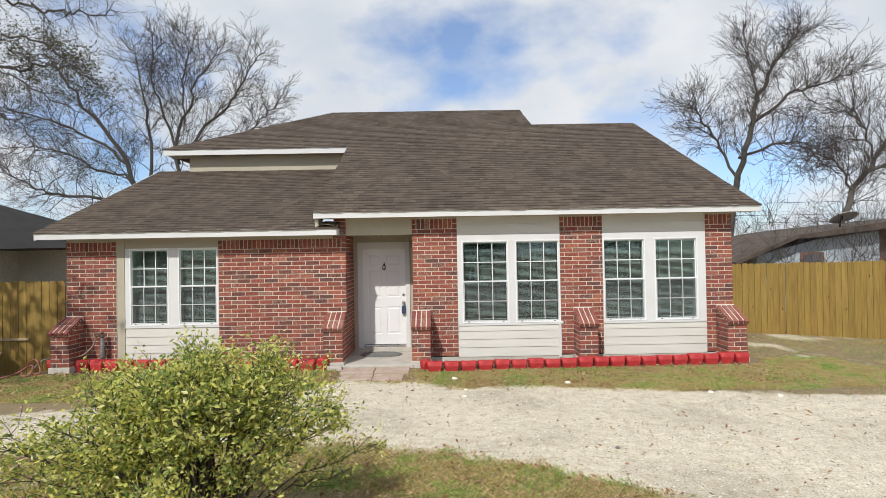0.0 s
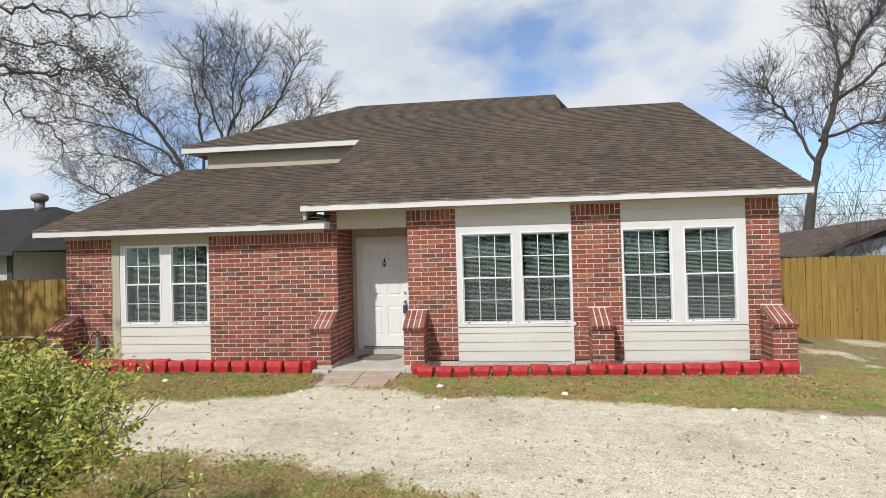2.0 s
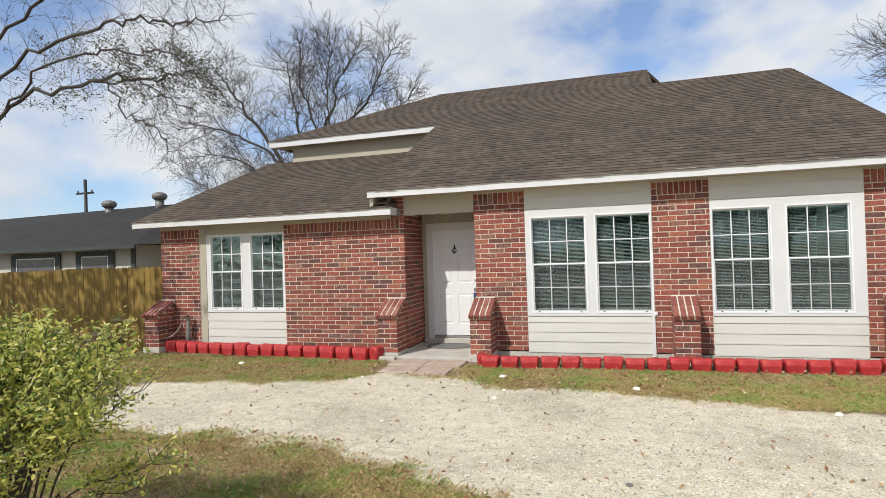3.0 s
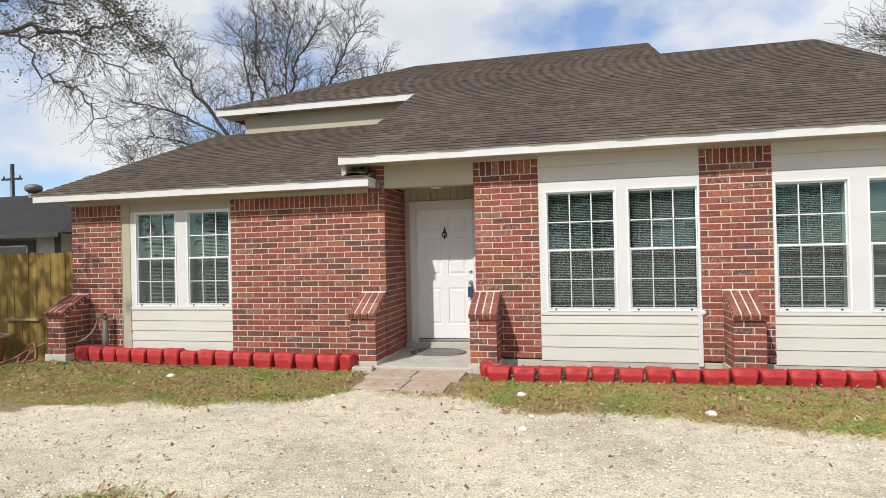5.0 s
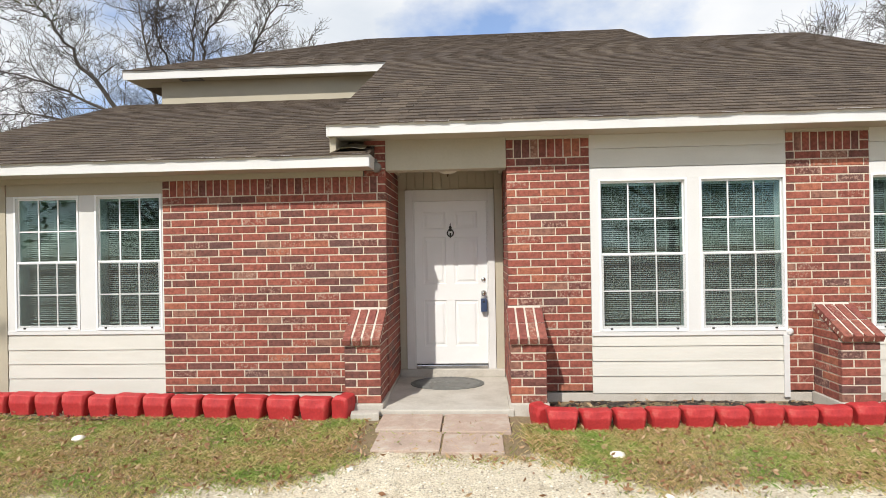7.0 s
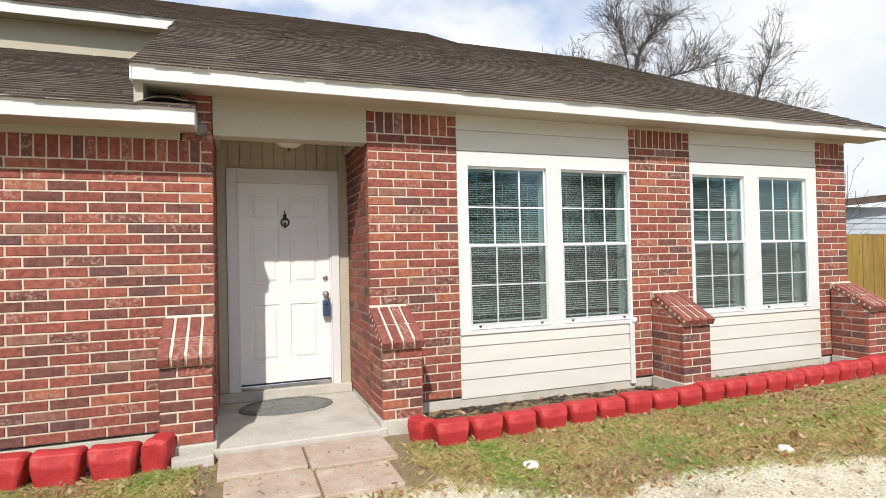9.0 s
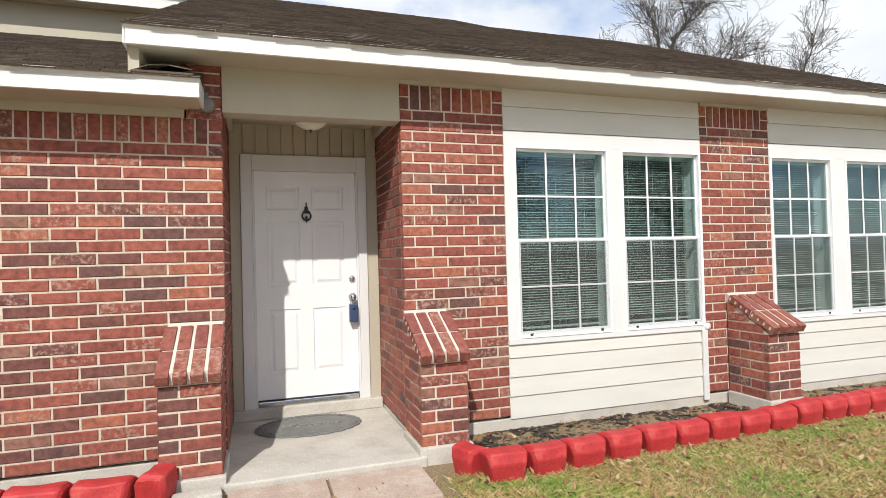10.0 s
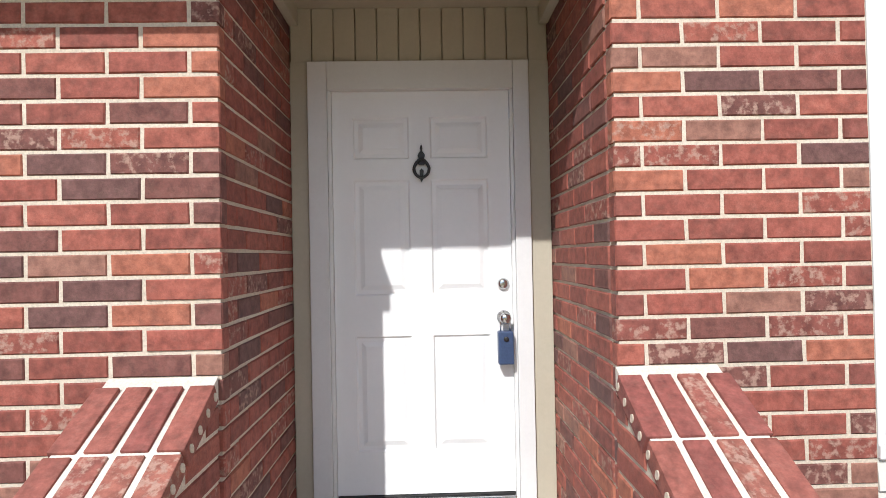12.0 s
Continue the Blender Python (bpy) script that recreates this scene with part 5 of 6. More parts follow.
limbed_tree("bare_tree", (-11.0, 28.0, 0), [(-11.0, 28.0, -0.3), (-11.1, 27.8, 2.5), (-11.2, 27.5, 4.6)],
            [([(-11.2, 27.5, 4.6), (-11.6, 27.0, 7.3), (-11.2, 27.6, 9.4), (-10.5, 26.9, 10.5), (-9.6, 27.3, 12.0)], 0.14, 0),
             ([(-11.2, 27.5, 4.6), (-10.7, 27.0, 7.5), (-9.4, 27.6, 9.4), (-8.3, 26.9, 10.4), (-7.6, 27.3, 11.9)], 0.13, 0),
             ([(-11.5, 27.2, 6.6), (-12.5, 27.6, 9.4), (-12.7, 26.9, 10.8), (-12.8, 27.3, 12.5)], 0.10, 0),
             ([(-11.3, 27.4, 8.4), (-11.5, 27.6, 10.3), (-10.9, 26.9, 11.7), (-11.3, 27.3, 12.9)], 0.07, 0),
             ([(-10.7, 27.2, 6.8), (-8.8, 27.5, 7.9), (-7.6, 27.3, 8.6), (-6.8, 27.3, 9.4)], 0.06, 0)],
            5, "leafless tree with crooked upright branches behind the house", 1.6)
limbed_tree("bare_tree", (14.2, 26.2, 0), [(14.2, 26.2, -0.3), (14.3, 26.2, 2.4), (14.6, 26.2, 4.5)],
            [([(14.6, 26.2, 4.5), (15.0, 25.6, 7.1), (15.7, 26.0, 8.8), (16.6, 26.4, 10.4), (17.1, 25.9, 11.3), (18.0, 26.3, 12.4)], 0.20, 0),
             ([(15.2, 25.8, 7.6), (17.4, 26.4, 9.2), (18.6, 25.9, 9.5), (20.5, 26.3, 10.2)], 0.12, 0),
             ([(14.7, 26.0, 5.2), (13.9, 26.4, 7.1), (13.0, 25.9, 8.1), (12.6, 26.3, 8.9)], 0.10, 0),
             ([(15.8, 26.1, 8.9), (15.4, 25.9, 10.3), (15.3, 26.3, 11.8)], 0.07, 0),
             ([(14.8, 26.0, 6.2), (16.8, 26.4, 6.9), (17.9, 25.9, 6.6), (19.4, 26.3, 5.5)], 0.10, 0)],
            31, "leafless tree with a leaning main limb beyond the fence", 1.6, per=3)
limbed_tree("bare_tree", (17.4, 23.6, 0), [(17.4, 23.6, -0.3), (17.5, 23.6, 1.4), (17.8, 23.7, 2.9)],
            [([(17.8, 23.7, 2.9), (18.7, 24.0, 4.6), (20.1, 24.4, 6.1), (20.7, 23.9, 8.1), (22.1, 24.3, 10.2)], 0.20, 0),
             ([(18.5, 24.0, 4.3), (17.9, 23.9, 5.5), (17.1, 24.3, 6.1)], 0.08, 0),
             ([(19.7, 24.3, 5.8), (19.0, 23.9, 7.2), (18.7, 24.3, 7.9)], 0.07, 0),
             ([(19.2, 24.1, 5.2), (21.0, 24.3, 5.9), (22.6, 24.1, 7.2)], 0.09, 0)],
            37, "leafless tree with thick crooked limbs beyond the fence", 1.6, per=3)
tree((11.0, 30.5, 0), 41, 3.2, 0.12, (0.0, 0, 1), "slim leafless tree showing above the roof", up=0.1, gnarl=0.10, top=4)


def thicket(x, y, n, h, seed):
    r_ = random.Random(seed)
    t = empty("bare_thicket", (x, y, -0.2), label="tangle of bare arching stems behind the fence", category="bush")
    S, T, tips = Strands(), Strands(), []
    for _ in range(n):
        grow(r_, S, T, Vector((r_.gauss(0, 0.8), r_.gauss(0, 0.3), 0)), Vector((r_.gauss(0, 0.35), r_.gauss(0, 0.2), 1)).normalized(), h * r_.uniform(0.6, 1.0), 0.02, 2, 4, -0.02, 0.12, tips, 0.7, 3, 0.006)
    tagged(part("stem_tangle", S.mesh("stem_tangle", M_BARK), None, t), kind="stuff")
    tagged(part("twig_spray", T.mesh("twig_spray", M_TWIG), None, t), kind="stuff")


thicket(13.3, 18.3, 9, 2.2, 3)
thicket(10.2, 20.0, 6, 1.9, 5)
thicket(15.6, 18.0, 7, 2.3, 7)
for i, (x, y) in enumerate(((14.0, 27.5), (17.5, 28.5), (21.0, 27.0), (24.0, 29.0))):
    thicket(x, y, 14, 3.6, 11 + i)


# oak whose limbs reach over the neighbour's yard
limbed_tree("oak_tree", (-17.6, 14.0, -0.1), [(-17.6, 14.0, -0.3), (-17.5, 14.0, 2.0), (-17.3, 14.0, 4.6)],
            [([(-17.3, 14.0, 4.6), (-15.0, 14.0, 6.6), (-12.6, 14.2, 6.9), (-10.6, 13.7, 6.9), (-9.8, 14.0, 6.8), (-9.2, 14.3, 6.9), (-8.1, 13.8, 6.7), (-7.6, 14.2, 6.4)], 0.13, 1),
             ([(-17.3, 14.0, 4.6), (-15.2, 14.0, 7.6), (-12.8, 14.2, 8.4), (-10.4, 13.7, 8.3), (-9.6, 14.0, 8.4), (-8.8, 14.3, 8.3), (-7.9, 13.8, 8.0), (-7.3, 14.2, 8.2)], 0.12, 0),
             ([(-10.8, 13.7, 6.9), (-10.4, 14.0, 5.9), (-10.1, 14.3, 5.7), (-9.5, 13.9, 5.4), (-9.0, 14.2, 4.8)], 0.05, 0),
             ([(-11.8, 14.0, 7.0), (-10.5, 14.3, 6.9), (-9.0, 13.8, 6.2), (-8.3, 14.2, 5.8)], 0.05, 0),
             ([(-15.0, 14.0, 6.6), (-13.5, 14.0, 7.6), (-11.4, 13.8, 7.7), (-10.2, 14.2, 7.7), (-8.8, 13.8, 7.3), (-8.3, 14.2, 7.1)], 0.08, 1),
             ([(-17.3, 14.0, 4.6), (-15.4, 14.0, 8.6), (-12.9, 14.0, 9.6), (-10.3, 14.3, 9.6), (-8.4, 13.8, 9.0), (-7.4, 14.2, 8.7)], 0.12, 0)],
            8, "old oak with long crooked limbs and sparse dull leaves", 0.95, 0.6, True, 3)


# ---- the shrub ----
def shrub():
    rnd = random.Random(3)
    c = Vector((-0.70, 3.62, 0.0))
    t = empty("shrub", c, label="loose variegated yellow-green privet shrub with thin bare twigs", category="shrub")
    S, spots = Strands(), []
    for i in range(135):
        az = rnd.uniform(0, math.tau)
        el = rnd.uniform(0.08, 1.0) ** 0.7 * 1.45
        # uneven crown: full on one side, thin and low on another
        lim = 0.96 + 0.16 * math.sin(2 * az + 1.0) + 0.12 * math.sin(5 * az + 3 * el) + rnd.gauss(0, 0.14)
        R = Vector((0.92, 0.80, 1.32))
        tip = Vector((R.x * lim * math.cos(az) * math.cos(el) ** 0.75, R.y * lim * math.sin(az) * math.cos(el) ** 0.75, 0.10 + R.z * (0.86 + 0.12 * rnd.random()) * math.sin(el) ** 0.7 * (1 - 0.10 * max(0, -math.cos(az)))))
        base = Vector((rnd.gauss(0, 0.07), rnd.gauss(0, 0.07), 0.0))
        midp = base * 0.3 + tip * 0.45 + Vector((0, 0, 0.18 + 0.1 * rnd.random()))
        line = [base + (midp - base) * (k / 4) for k in range(4)] + [midp + (tip - midp) * (k / 6) + Vector((rnd.gauss(0, 0.015), rnd.gauss(0, 0.015), rnd.gauss(0, 0.015))) for k in range(7)]
        S.strand(line, 0.009, 0.002, 5)
        for j in range(5, len(line)):
            d0 = (line[j] - line[j - 1]).normalized()
            for _ in range(3):
                d = (d0 * 0.7 + Vector((rnd.gauss(0, 0.6), rnd.gauss(0, 0.6), rnd.gauss(0.25, 0.5)))).normalized()
                L = rnd.uniform(0.08, 0.24)
                q = [line[j] + d * L * k / 3 + Vector((rnd.gauss(0, 0.006), rnd.gauss(0, 0.006), rnd.gauss(0, 0.006))) for k in range(4)]
                S.strand(q, 0.0028, 0.0012, 3)
                if rnd.random() < 0.93:
                    for k in (1, 2, 3):
                        spots.append((q[k], d))
    tagged(part("stem_tangle", S.mesh("stem_tangle", M_BARK), None, t), kind="stuff")
    tagged(part("leaves", leaves_mesh(rnd, spots, 6, 0.037, 0.022, M_BUSH), None, t), kind="stuff")


shrub()

# ---- lawn, fallen leaves, stones ----
rnd = random.Random(17)
M_GRASS = leaf_material("grass", [(0.0, (0.18, 0.26, 0.07)), (0.25, (0.32, 0.38, 0.11)), (0.42, (0.46, 0.43, 0.20)), (0.75, (0.60, 0.49, 0.30)), (1.0, (0.70, 0.60, 0.42))], 0.3)
g_nt = M_GRASS.node_tree
g_ramp = next(n for n in g_nt.nodes if n.type == "VALTORGB")
g_tint = mix(g_nt, 1.0, g_ramp.outputs["Color"], ramp(g_nt, nz(g_nt, 1.7, 4, 0.6, "World"), [(0.32, (0.56, 0.88, 0.40)), (0.44, (0.90, 1.0, 0.66)), (0.52, (1.1, 0.98, 0.85)), (0.75, (0.85, 0.66, 0.55))]), "MULTIPLY")
for n in g_nt.nodes:
    if n.type == "BSDF_PRINCIPLED":
        g_nt.links.new(g_tint, n.inputs["Base Color"])
    elif n.type == "BSDF_TRANSLUCENT":
        g_nt.links.new(g_tint, n.inputs["Color"])
V, F = [], []


def blade(x, y, z, h, w, lean):
    a = rnd.uniform(0, math.tau)
    ca, sa = math.cos(a) * w, math.sin(a) * w
    lx, ly = rnd.gauss(0, lean) * h, rnd.gauss(0, lean) * h
    b0 = len(V)
    V.extend([(x - ca, y - sa, z - 0.004), (x + ca, y + sa, z - 0.004), (x + lx * 0.4 + ca * 0.6, y + ly * 0.4 + sa * 0.6, z + h * 0.6), (x + lx, y + ly, z + h)])
    F.extend([(b0, b0 + 1, b0 + 2), (b0, b0 + 2, b0 + 3)])


def scatter_grass(count, x0, x1, y0, y1, dens):
    for _ in range(count):
        x, y = rnd.uniform(x0, x1), rnd.uniform(y0, y1)
        if -1.0 < x < 0.42 and y > 9.0:
            if not (rnd.random() < 0.05 and y < 10.0):
                continue
        if y > 9.75 and 0.3 < x < 6.5 or (y > 10.0 and -6.6 < x < 6.6):
            continue
        if math.hypot((x + 0.6) / 1.5, (y - 4.1) / 0.8) < 0.8 + 0.3 * rnd.random() and rnd.random() > 0.12:
            continue
        g = gravel_at(x, y)
        if rnd.random() > (1 - g) ** 1.5 * dens:
            if rnd.random() > 0.002:
                continue
        patch = 0.5 + 0.9 * fbm(x, y, 0.9, 12.0)
        h = rnd.uniform(0.012, 0.030) * (0.7 + 0.8 * max(0, patch))
        blade(x, y, ground_z(x, y), h, rnd.uniform(0.0012, 0.0026), 0.9)


scatter_grass(330000, -6.8, 8.0, 8.0, 10.3, 1.0)
scatter_grass(170000, -3.2, 4.0, 3.8, 6.6, 1.0)
scatter_grass(60000, 5.0, 14.5, 6.0, 13.6, 0.9)
scatter_grass(26000, -14.0, -5.5, 6.4, 10.6, 0.9)
scatter_grass(60000, -9.0, 6.0, -2.0, 5.0, 0.8)
scatter_grass(26000, -15.0, 15.0, -6.0, 12.0, 0.7)
me = bpy.data.meshes.new("grass")
me.from_pydata(V, [], F)
me.materials.append(M_GRASS)
tagged(new("grass", me), label="short patchy winter grass blades", kind="stuff")

M_DEAD = leaf_material("dead_leaf", [(0.0, (0.22, 0.10, 0.045)), (0.5, (0.36, 0.20, 0.10)), (1.0, (0.50, 0.36, 0.21))], 0.15)
spots = []
for _ in range(9500):
    x, y = rnd.uniform(-6.5, 6.5), rnd.choice((rnd.uniform(8.3, 9.9), rnd.uniform(4.3, 6.4)))
    if gravel_at(x, y) < 0.75 and not (-0.9 < x < 0.4 and y > 9.0 and rnd.random() < 0.9):
        spots.append((Vector((x, y, ground_z(x, y) + 0.022)), Vector((0, 0, 0))))
for _ in range(900):
    x, y = rnd.uniform(-5, 7.5), rnd.uniform(4.0, 8.8)
    spots.append((Vector((x, y, ground_z(x, y) + 0.012)), Vector((0, 0, 0))))
for _ in range(900):
    x, y = rnd.gauss(-0.5, 0.7), rnd.gauss(4.2, 0.4)
    spots.append((Vector((x, y, ground_z(x, y) + 0.015)), Vector((0, 0, 0))))
for _ in range(480):
    x = rnd.choice((rnd.uniform(-6.0, -1.4), rnd.uniform(0.8, 6.1)))
    spots.append((Vector((x, rnd.uniform(9.98, 10.46), 0.028)), Vector((0, 0, 0))))
tagged(new("fallen_leaves", leaves_mesh(rnd, spots, 1, 0.050, 0.0, M_DEAD, "fallen_leaves")), label="dry curled brown leaves scattered on the grass and mulch", kind="stuff")

V, F = [], []
for _ in range(5200):
    x = rnd.choice((rnd.uniform(-6.0, -1.35), rnd.uniform(0.75, 6.15)))
    y, s, a = rnd.uniform(9.86, 10.47), rnd.uniform(0.008, 0.026), rnd.uniform(0, 3.14)
    z = 0.012 + 0.02 * fbm(x, y, 5, 2)
    b0 = len(V)
    for u, v in ((-1, -0.35), (1, -0.3), (0.9, 0.35), (-0.9, 0.3)):
        V.append((x + s * (u * math.cos(a) - v * math.sin(a)), y + s * (u * math.sin(a) + v * math.cos(a)), z + rnd.uniform(-0.004, 0.010)))
    F.append((b0, b0 + 1, b0 + 2, b0 + 3))
me = bpy.data.meshes.new("bark_chips")
me.from_pydata(V, [], F)
me.materials.append(leaf_material("bark_chip", [(0.0, (0.022, 0.018, 0.015)), (0.5, (0.06, 0.045, 0.034)), (0.8, (0.15, 0.09, 0.055)), (1.0, (0.28, 0.19, 0.12))], 0.02))
tagged(new("bark_chips", me), label="dark bark chips covering the flower beds", kind="stuff")

V, F = [], []
M_STONE = leaf_material("gravel_stone", [(0.0, (0.16, 0.13, 0.10)), (0.15, (0.34, 0.30, 0.23)), (0.5, (0.62, 0.57, 0.46)), (1.0, (0.82, 0.78, 0.68))], 0.0)
for _ in range(62000):
    x, y = rnd.uniform(-5.5, 8.0), rnd.uniform(3.6, 9.5)
    if gravel_at(x, y) < 0.35 + 0.3 * rnd.random():
        continue
    s = 0.004 + 0.010 * rnd.random() ** 3
    z = ground_z(x, y) + s * 0.3
    b0 = len(V)
    a = rnd.uniform(0, 1.5)
    for k in range(4):
        V.append((x + s * math.cos(a + k * 1.57) * rnd.uniform(0.7, 1.2), y + s * math.sin(a + k * 1.57) * rnd.uniform(0.7, 1.2), z))
    V.append((x + rnd.uniform(-0.3, 0.3) * s, y, z + s * 0.7))
    F += [(b0, b0 + 1, b0 + 4), (b0 + 1, b0 + 2, b0 + 4), (b0 + 2, b0 + 3, b0 + 4), (b0 + 3, b0, b0 + 4)]
me = bpy.data.meshes.new("gravel")
me.from_pydata(V, [], F)
me.materials.append(M_STONE)
tagged(new("gravel", me), label="loose pale limestone gravel", kind="stuff")


def rock(x, y, s, mat, label, seed):
    r = random.Random(seed)
    bm = bmesh.new()
    bmesh.ops.create_icosphere(bm, subdivisions=2, radius=s)
    for v in bm.verts:
        v.co *= 1 + 0.25 * noise.noise(v.co / s * 1.3 + Vector((seed, 0, 0))) + r.uniform(-0.05, 0.05)
        v.co.z *= 0.55
    tagged(part("rock", bm, mat, None, label, loc=(x, y, ground_z(x, y) + s * 0.28), rz=r.uniform(0, 360)), category="rock", group="loose rocks on the lawn and drive")


for i, (x, y, s) in enumerate(((1.05, 9.0, 0.055), (2.75, 8.55, 0.05), (1.16, 7.95, 0.04), (3.9, 8.6, 0.04), (-3.35, 9.35, 0.05), (2.62, 5.75, 0.025), (1.2, 8.33, 0.028), (-0.9, 8.75, 0.03), (0.36, 8.0, 0.02), (4.6, 7.9, 0.04), (0.2, 6.9, 0.02), (5.4, 7.6, 0.035))):
    rock(x, y, s, M_STONE if i != 5 and i != 8 else M_GREY, "pale rough limestone rock lying on the ground" if i not in (5, 8) else "small dark stone lying on the pale drive", i)


# leafy trees out of view: added across the street behind the walk to reflect in the windows, and one in the side yard
# to shade the fence
M_EVER = leaf_material("evergreen_leaf", [(0.0, (0.04, 0.09, 0.035)), (0.6, (0.08, 0.15, 0.06)), (1.0, (0.13, 0.20, 0.08))], 0.5)
# the last tree is an unseen addition that throws shade on the left fence
for i, (x, y, h, w) in enumerate(((-19, -17, 9, 5), (-8, -21, 10, 5.5), (3, -19, 8, 4.6), (13, -22, 10, 6), (25, -16, 9, 5.5), (-11.1, 5.0, 9.0, 2.7))):
    t = empty("offview_tree", (x, y, 0), label="unseen evergreen tree added across the street for window reflections" if i < 5 else "unseen leafy evergreen added at the yard edge for shade", category="tree")
    S = Strands()
    S.strand([Vector((0, 0, -0.3)), Vector((0.1, 0, 2)), Vector((0, 0.1, h * 0.6))], 0.3, 0.12, 8)
    for k in range(7):
        a = k * 0.9
        S.strand([Vector((0, 0, 2 + k * 0.3)), Vector((math.cos(a) * w * 0.4, math.sin(a) * w * 0.4, 3.4 + k * 0.5)), Vector((math.cos(a) * w * 0.8, math.sin(a) * w * 0.8, 4.2 + k * 0.6))], 0.12, 0.03, 5)
    part("trunk", S.mesh("trunk", M_BARK), None, t)
    spots = []
    for _ in range(260 if i < 5 else 140):
        v = Vector((rnd.gauss(0, 1), rnd.gauss(0, 1), rnd.gauss(0, 1))).normalized() * rnd.uniform(0.55, 1.0)
        spots.append((Vector((v.x * w, v.y * w, h * 0.58 + v.z * h * 0.42)), Vector((0, 0, 0.5))))
    tagged(part("leaves", leaves_mesh(rnd, spots, 40, 0.24, 0.50, M_EVER), None, t), kind="stuff")


# ---- bricks ----
BRICK_CACHE = {}


def brick_mesh(w, h, d=0.05, mat=None, name="brick"):
    """A worn brick, face towards -y, from its lower front corner."""
    key = (round(w, 3), round(h, 3), round(d, 3), name, random.randrange(3))
    if key in BRICK_CACHE:
        return BRICK_CACHE[key]
    c, o = 0.005, 0.004
    j = lambda: random.uniform(-0.0012, 0.0012)
    bm = bmesh.new()
    rb = [bm.verts.new(v) for v in ((0, d, 0), (w, d, 0), (w, d, h), (0, d, h))]
    rm = [bm.verts.new((x + j(), c + j(), z + j())) for x, z in ((0, 0), (w, 0), (w, h), (0, h))]
    rf_ = [bm.verts.new((x + j(), j(), z + j())) for x, z in ((o, o), (w - o, o), (w - o, h - o), (o, h - o))]
    for a, b in ((rb, rm), (rm, rf_)):
        for k in range(4):
            bm.faces.new((a[k], a[(k + 1) % 4], b[(k + 1) % 4], b[k]))
    bm.faces.new(rf_)
    bmesh.ops.recalc_face_normals(bm, faces=bm.faces)
    BRICK_CACHE[key] = mesh_of(bm, name, mat or M_BRICK)
    return BRICK_CACHE[key]


HB = COURSE - JOINT


def lay(parent, x, y, z, w, h, rz=0.0, d=0.05):
    ob = part("brick", brick_mesh(w, h, d), None, parent, loc=(x, y, z), rz=rz)
    return ob


def lay_wall(parent, x0, y0, length, z0, courses, rz, first_even, first_odd, soldier=0.0, odd_gap=True):
    """Stretcher courses from (x0, y0) along the direction rz, and a soldier course on top."""
    c, s = math.cos(radians(rz)), math.sin(radians(rz))
    for k in range(courses):
        z = z0 + k * COURSE
        u = 0.0
        first = first_even if k % 2 == 0 else first_odd
        w = first
        while u < length - 0.02:
            w = min(w, length - u)
            if length - u - w < 0.03:
                w = length - u
            if w > 0.02:
                lay(parent, x0 + c * u, y0 + s * u, z, w - (JOINT if u + w < length - 0.001 else 0), HB, rz)
            u += w
            w = PITCH
    if soldier:
        # upright bricks between stacked half bricks at both ends
        end = 0.082
        n = round((length - 2 * end) / COURSE)
        st = (length - 2 * end) / n
        z, half = z0 + courses * COURSE, (soldier - JOINT) / 2
        for i in range(n):
            u = end + i * st
            lay(parent, x0 + c * u, y0 + s * u, z, st - JOINT, soldier, rz)
        for u, w in ((0.0, end - JOINT), (length - end, end)):
            for zz in (z, z + half + JOINT):
                lay(parent, x0 + c * u, y0 + s * u, zz, w, half, rz)


HALF = 0.104
Z0B = BASE + 0.002
lay_wall(brick_walls["corner"], X_L, WALL, 0.905, Z0B, 26, 0, 0.237, 0.10, 0.163)
lay_wall(brick_walls["broad"], -3.238, WALL, 2.358, Z0B, 26, 0, 0.0924, 0.2414, 0.163)
lay_wall(brick_walls["entry"], REC_R, WALL, 0.828, Z0B, 30, 0, 0.237, 0.10, 0.180)
lay_wall(brick_walls["middle"], 3.092, WALL, 0.786, Z0B, 30, 0, 0.237, 0.09, 0.180)
lay_wall(brick_walls["end"], 5.803, WALL, 0.497, Z0B, 30, 0, 0.237, 0.10, 0.180)
for k in range(5):
    z = LOW_TOP + 0.002 + k * COURSE
    if z + HB < 2.73:
        lay(brick_walls["broad"], -1.10, WALL, z, 0.22, HB)
# returns of the porch: the wall on the far side faces the near one
lay_wall(brick_walls["recess_b"], REC_R, DOOR_Y + 0.02, 0.868, Z0B, 30, -90, 0.20, 0.10, 0.180)
lay_wall(brick_walls["recess_a"], REC_L, WALL + 0.052, 0.868, Z0B, 30, 90, 0.20, 0.10, 0.180)


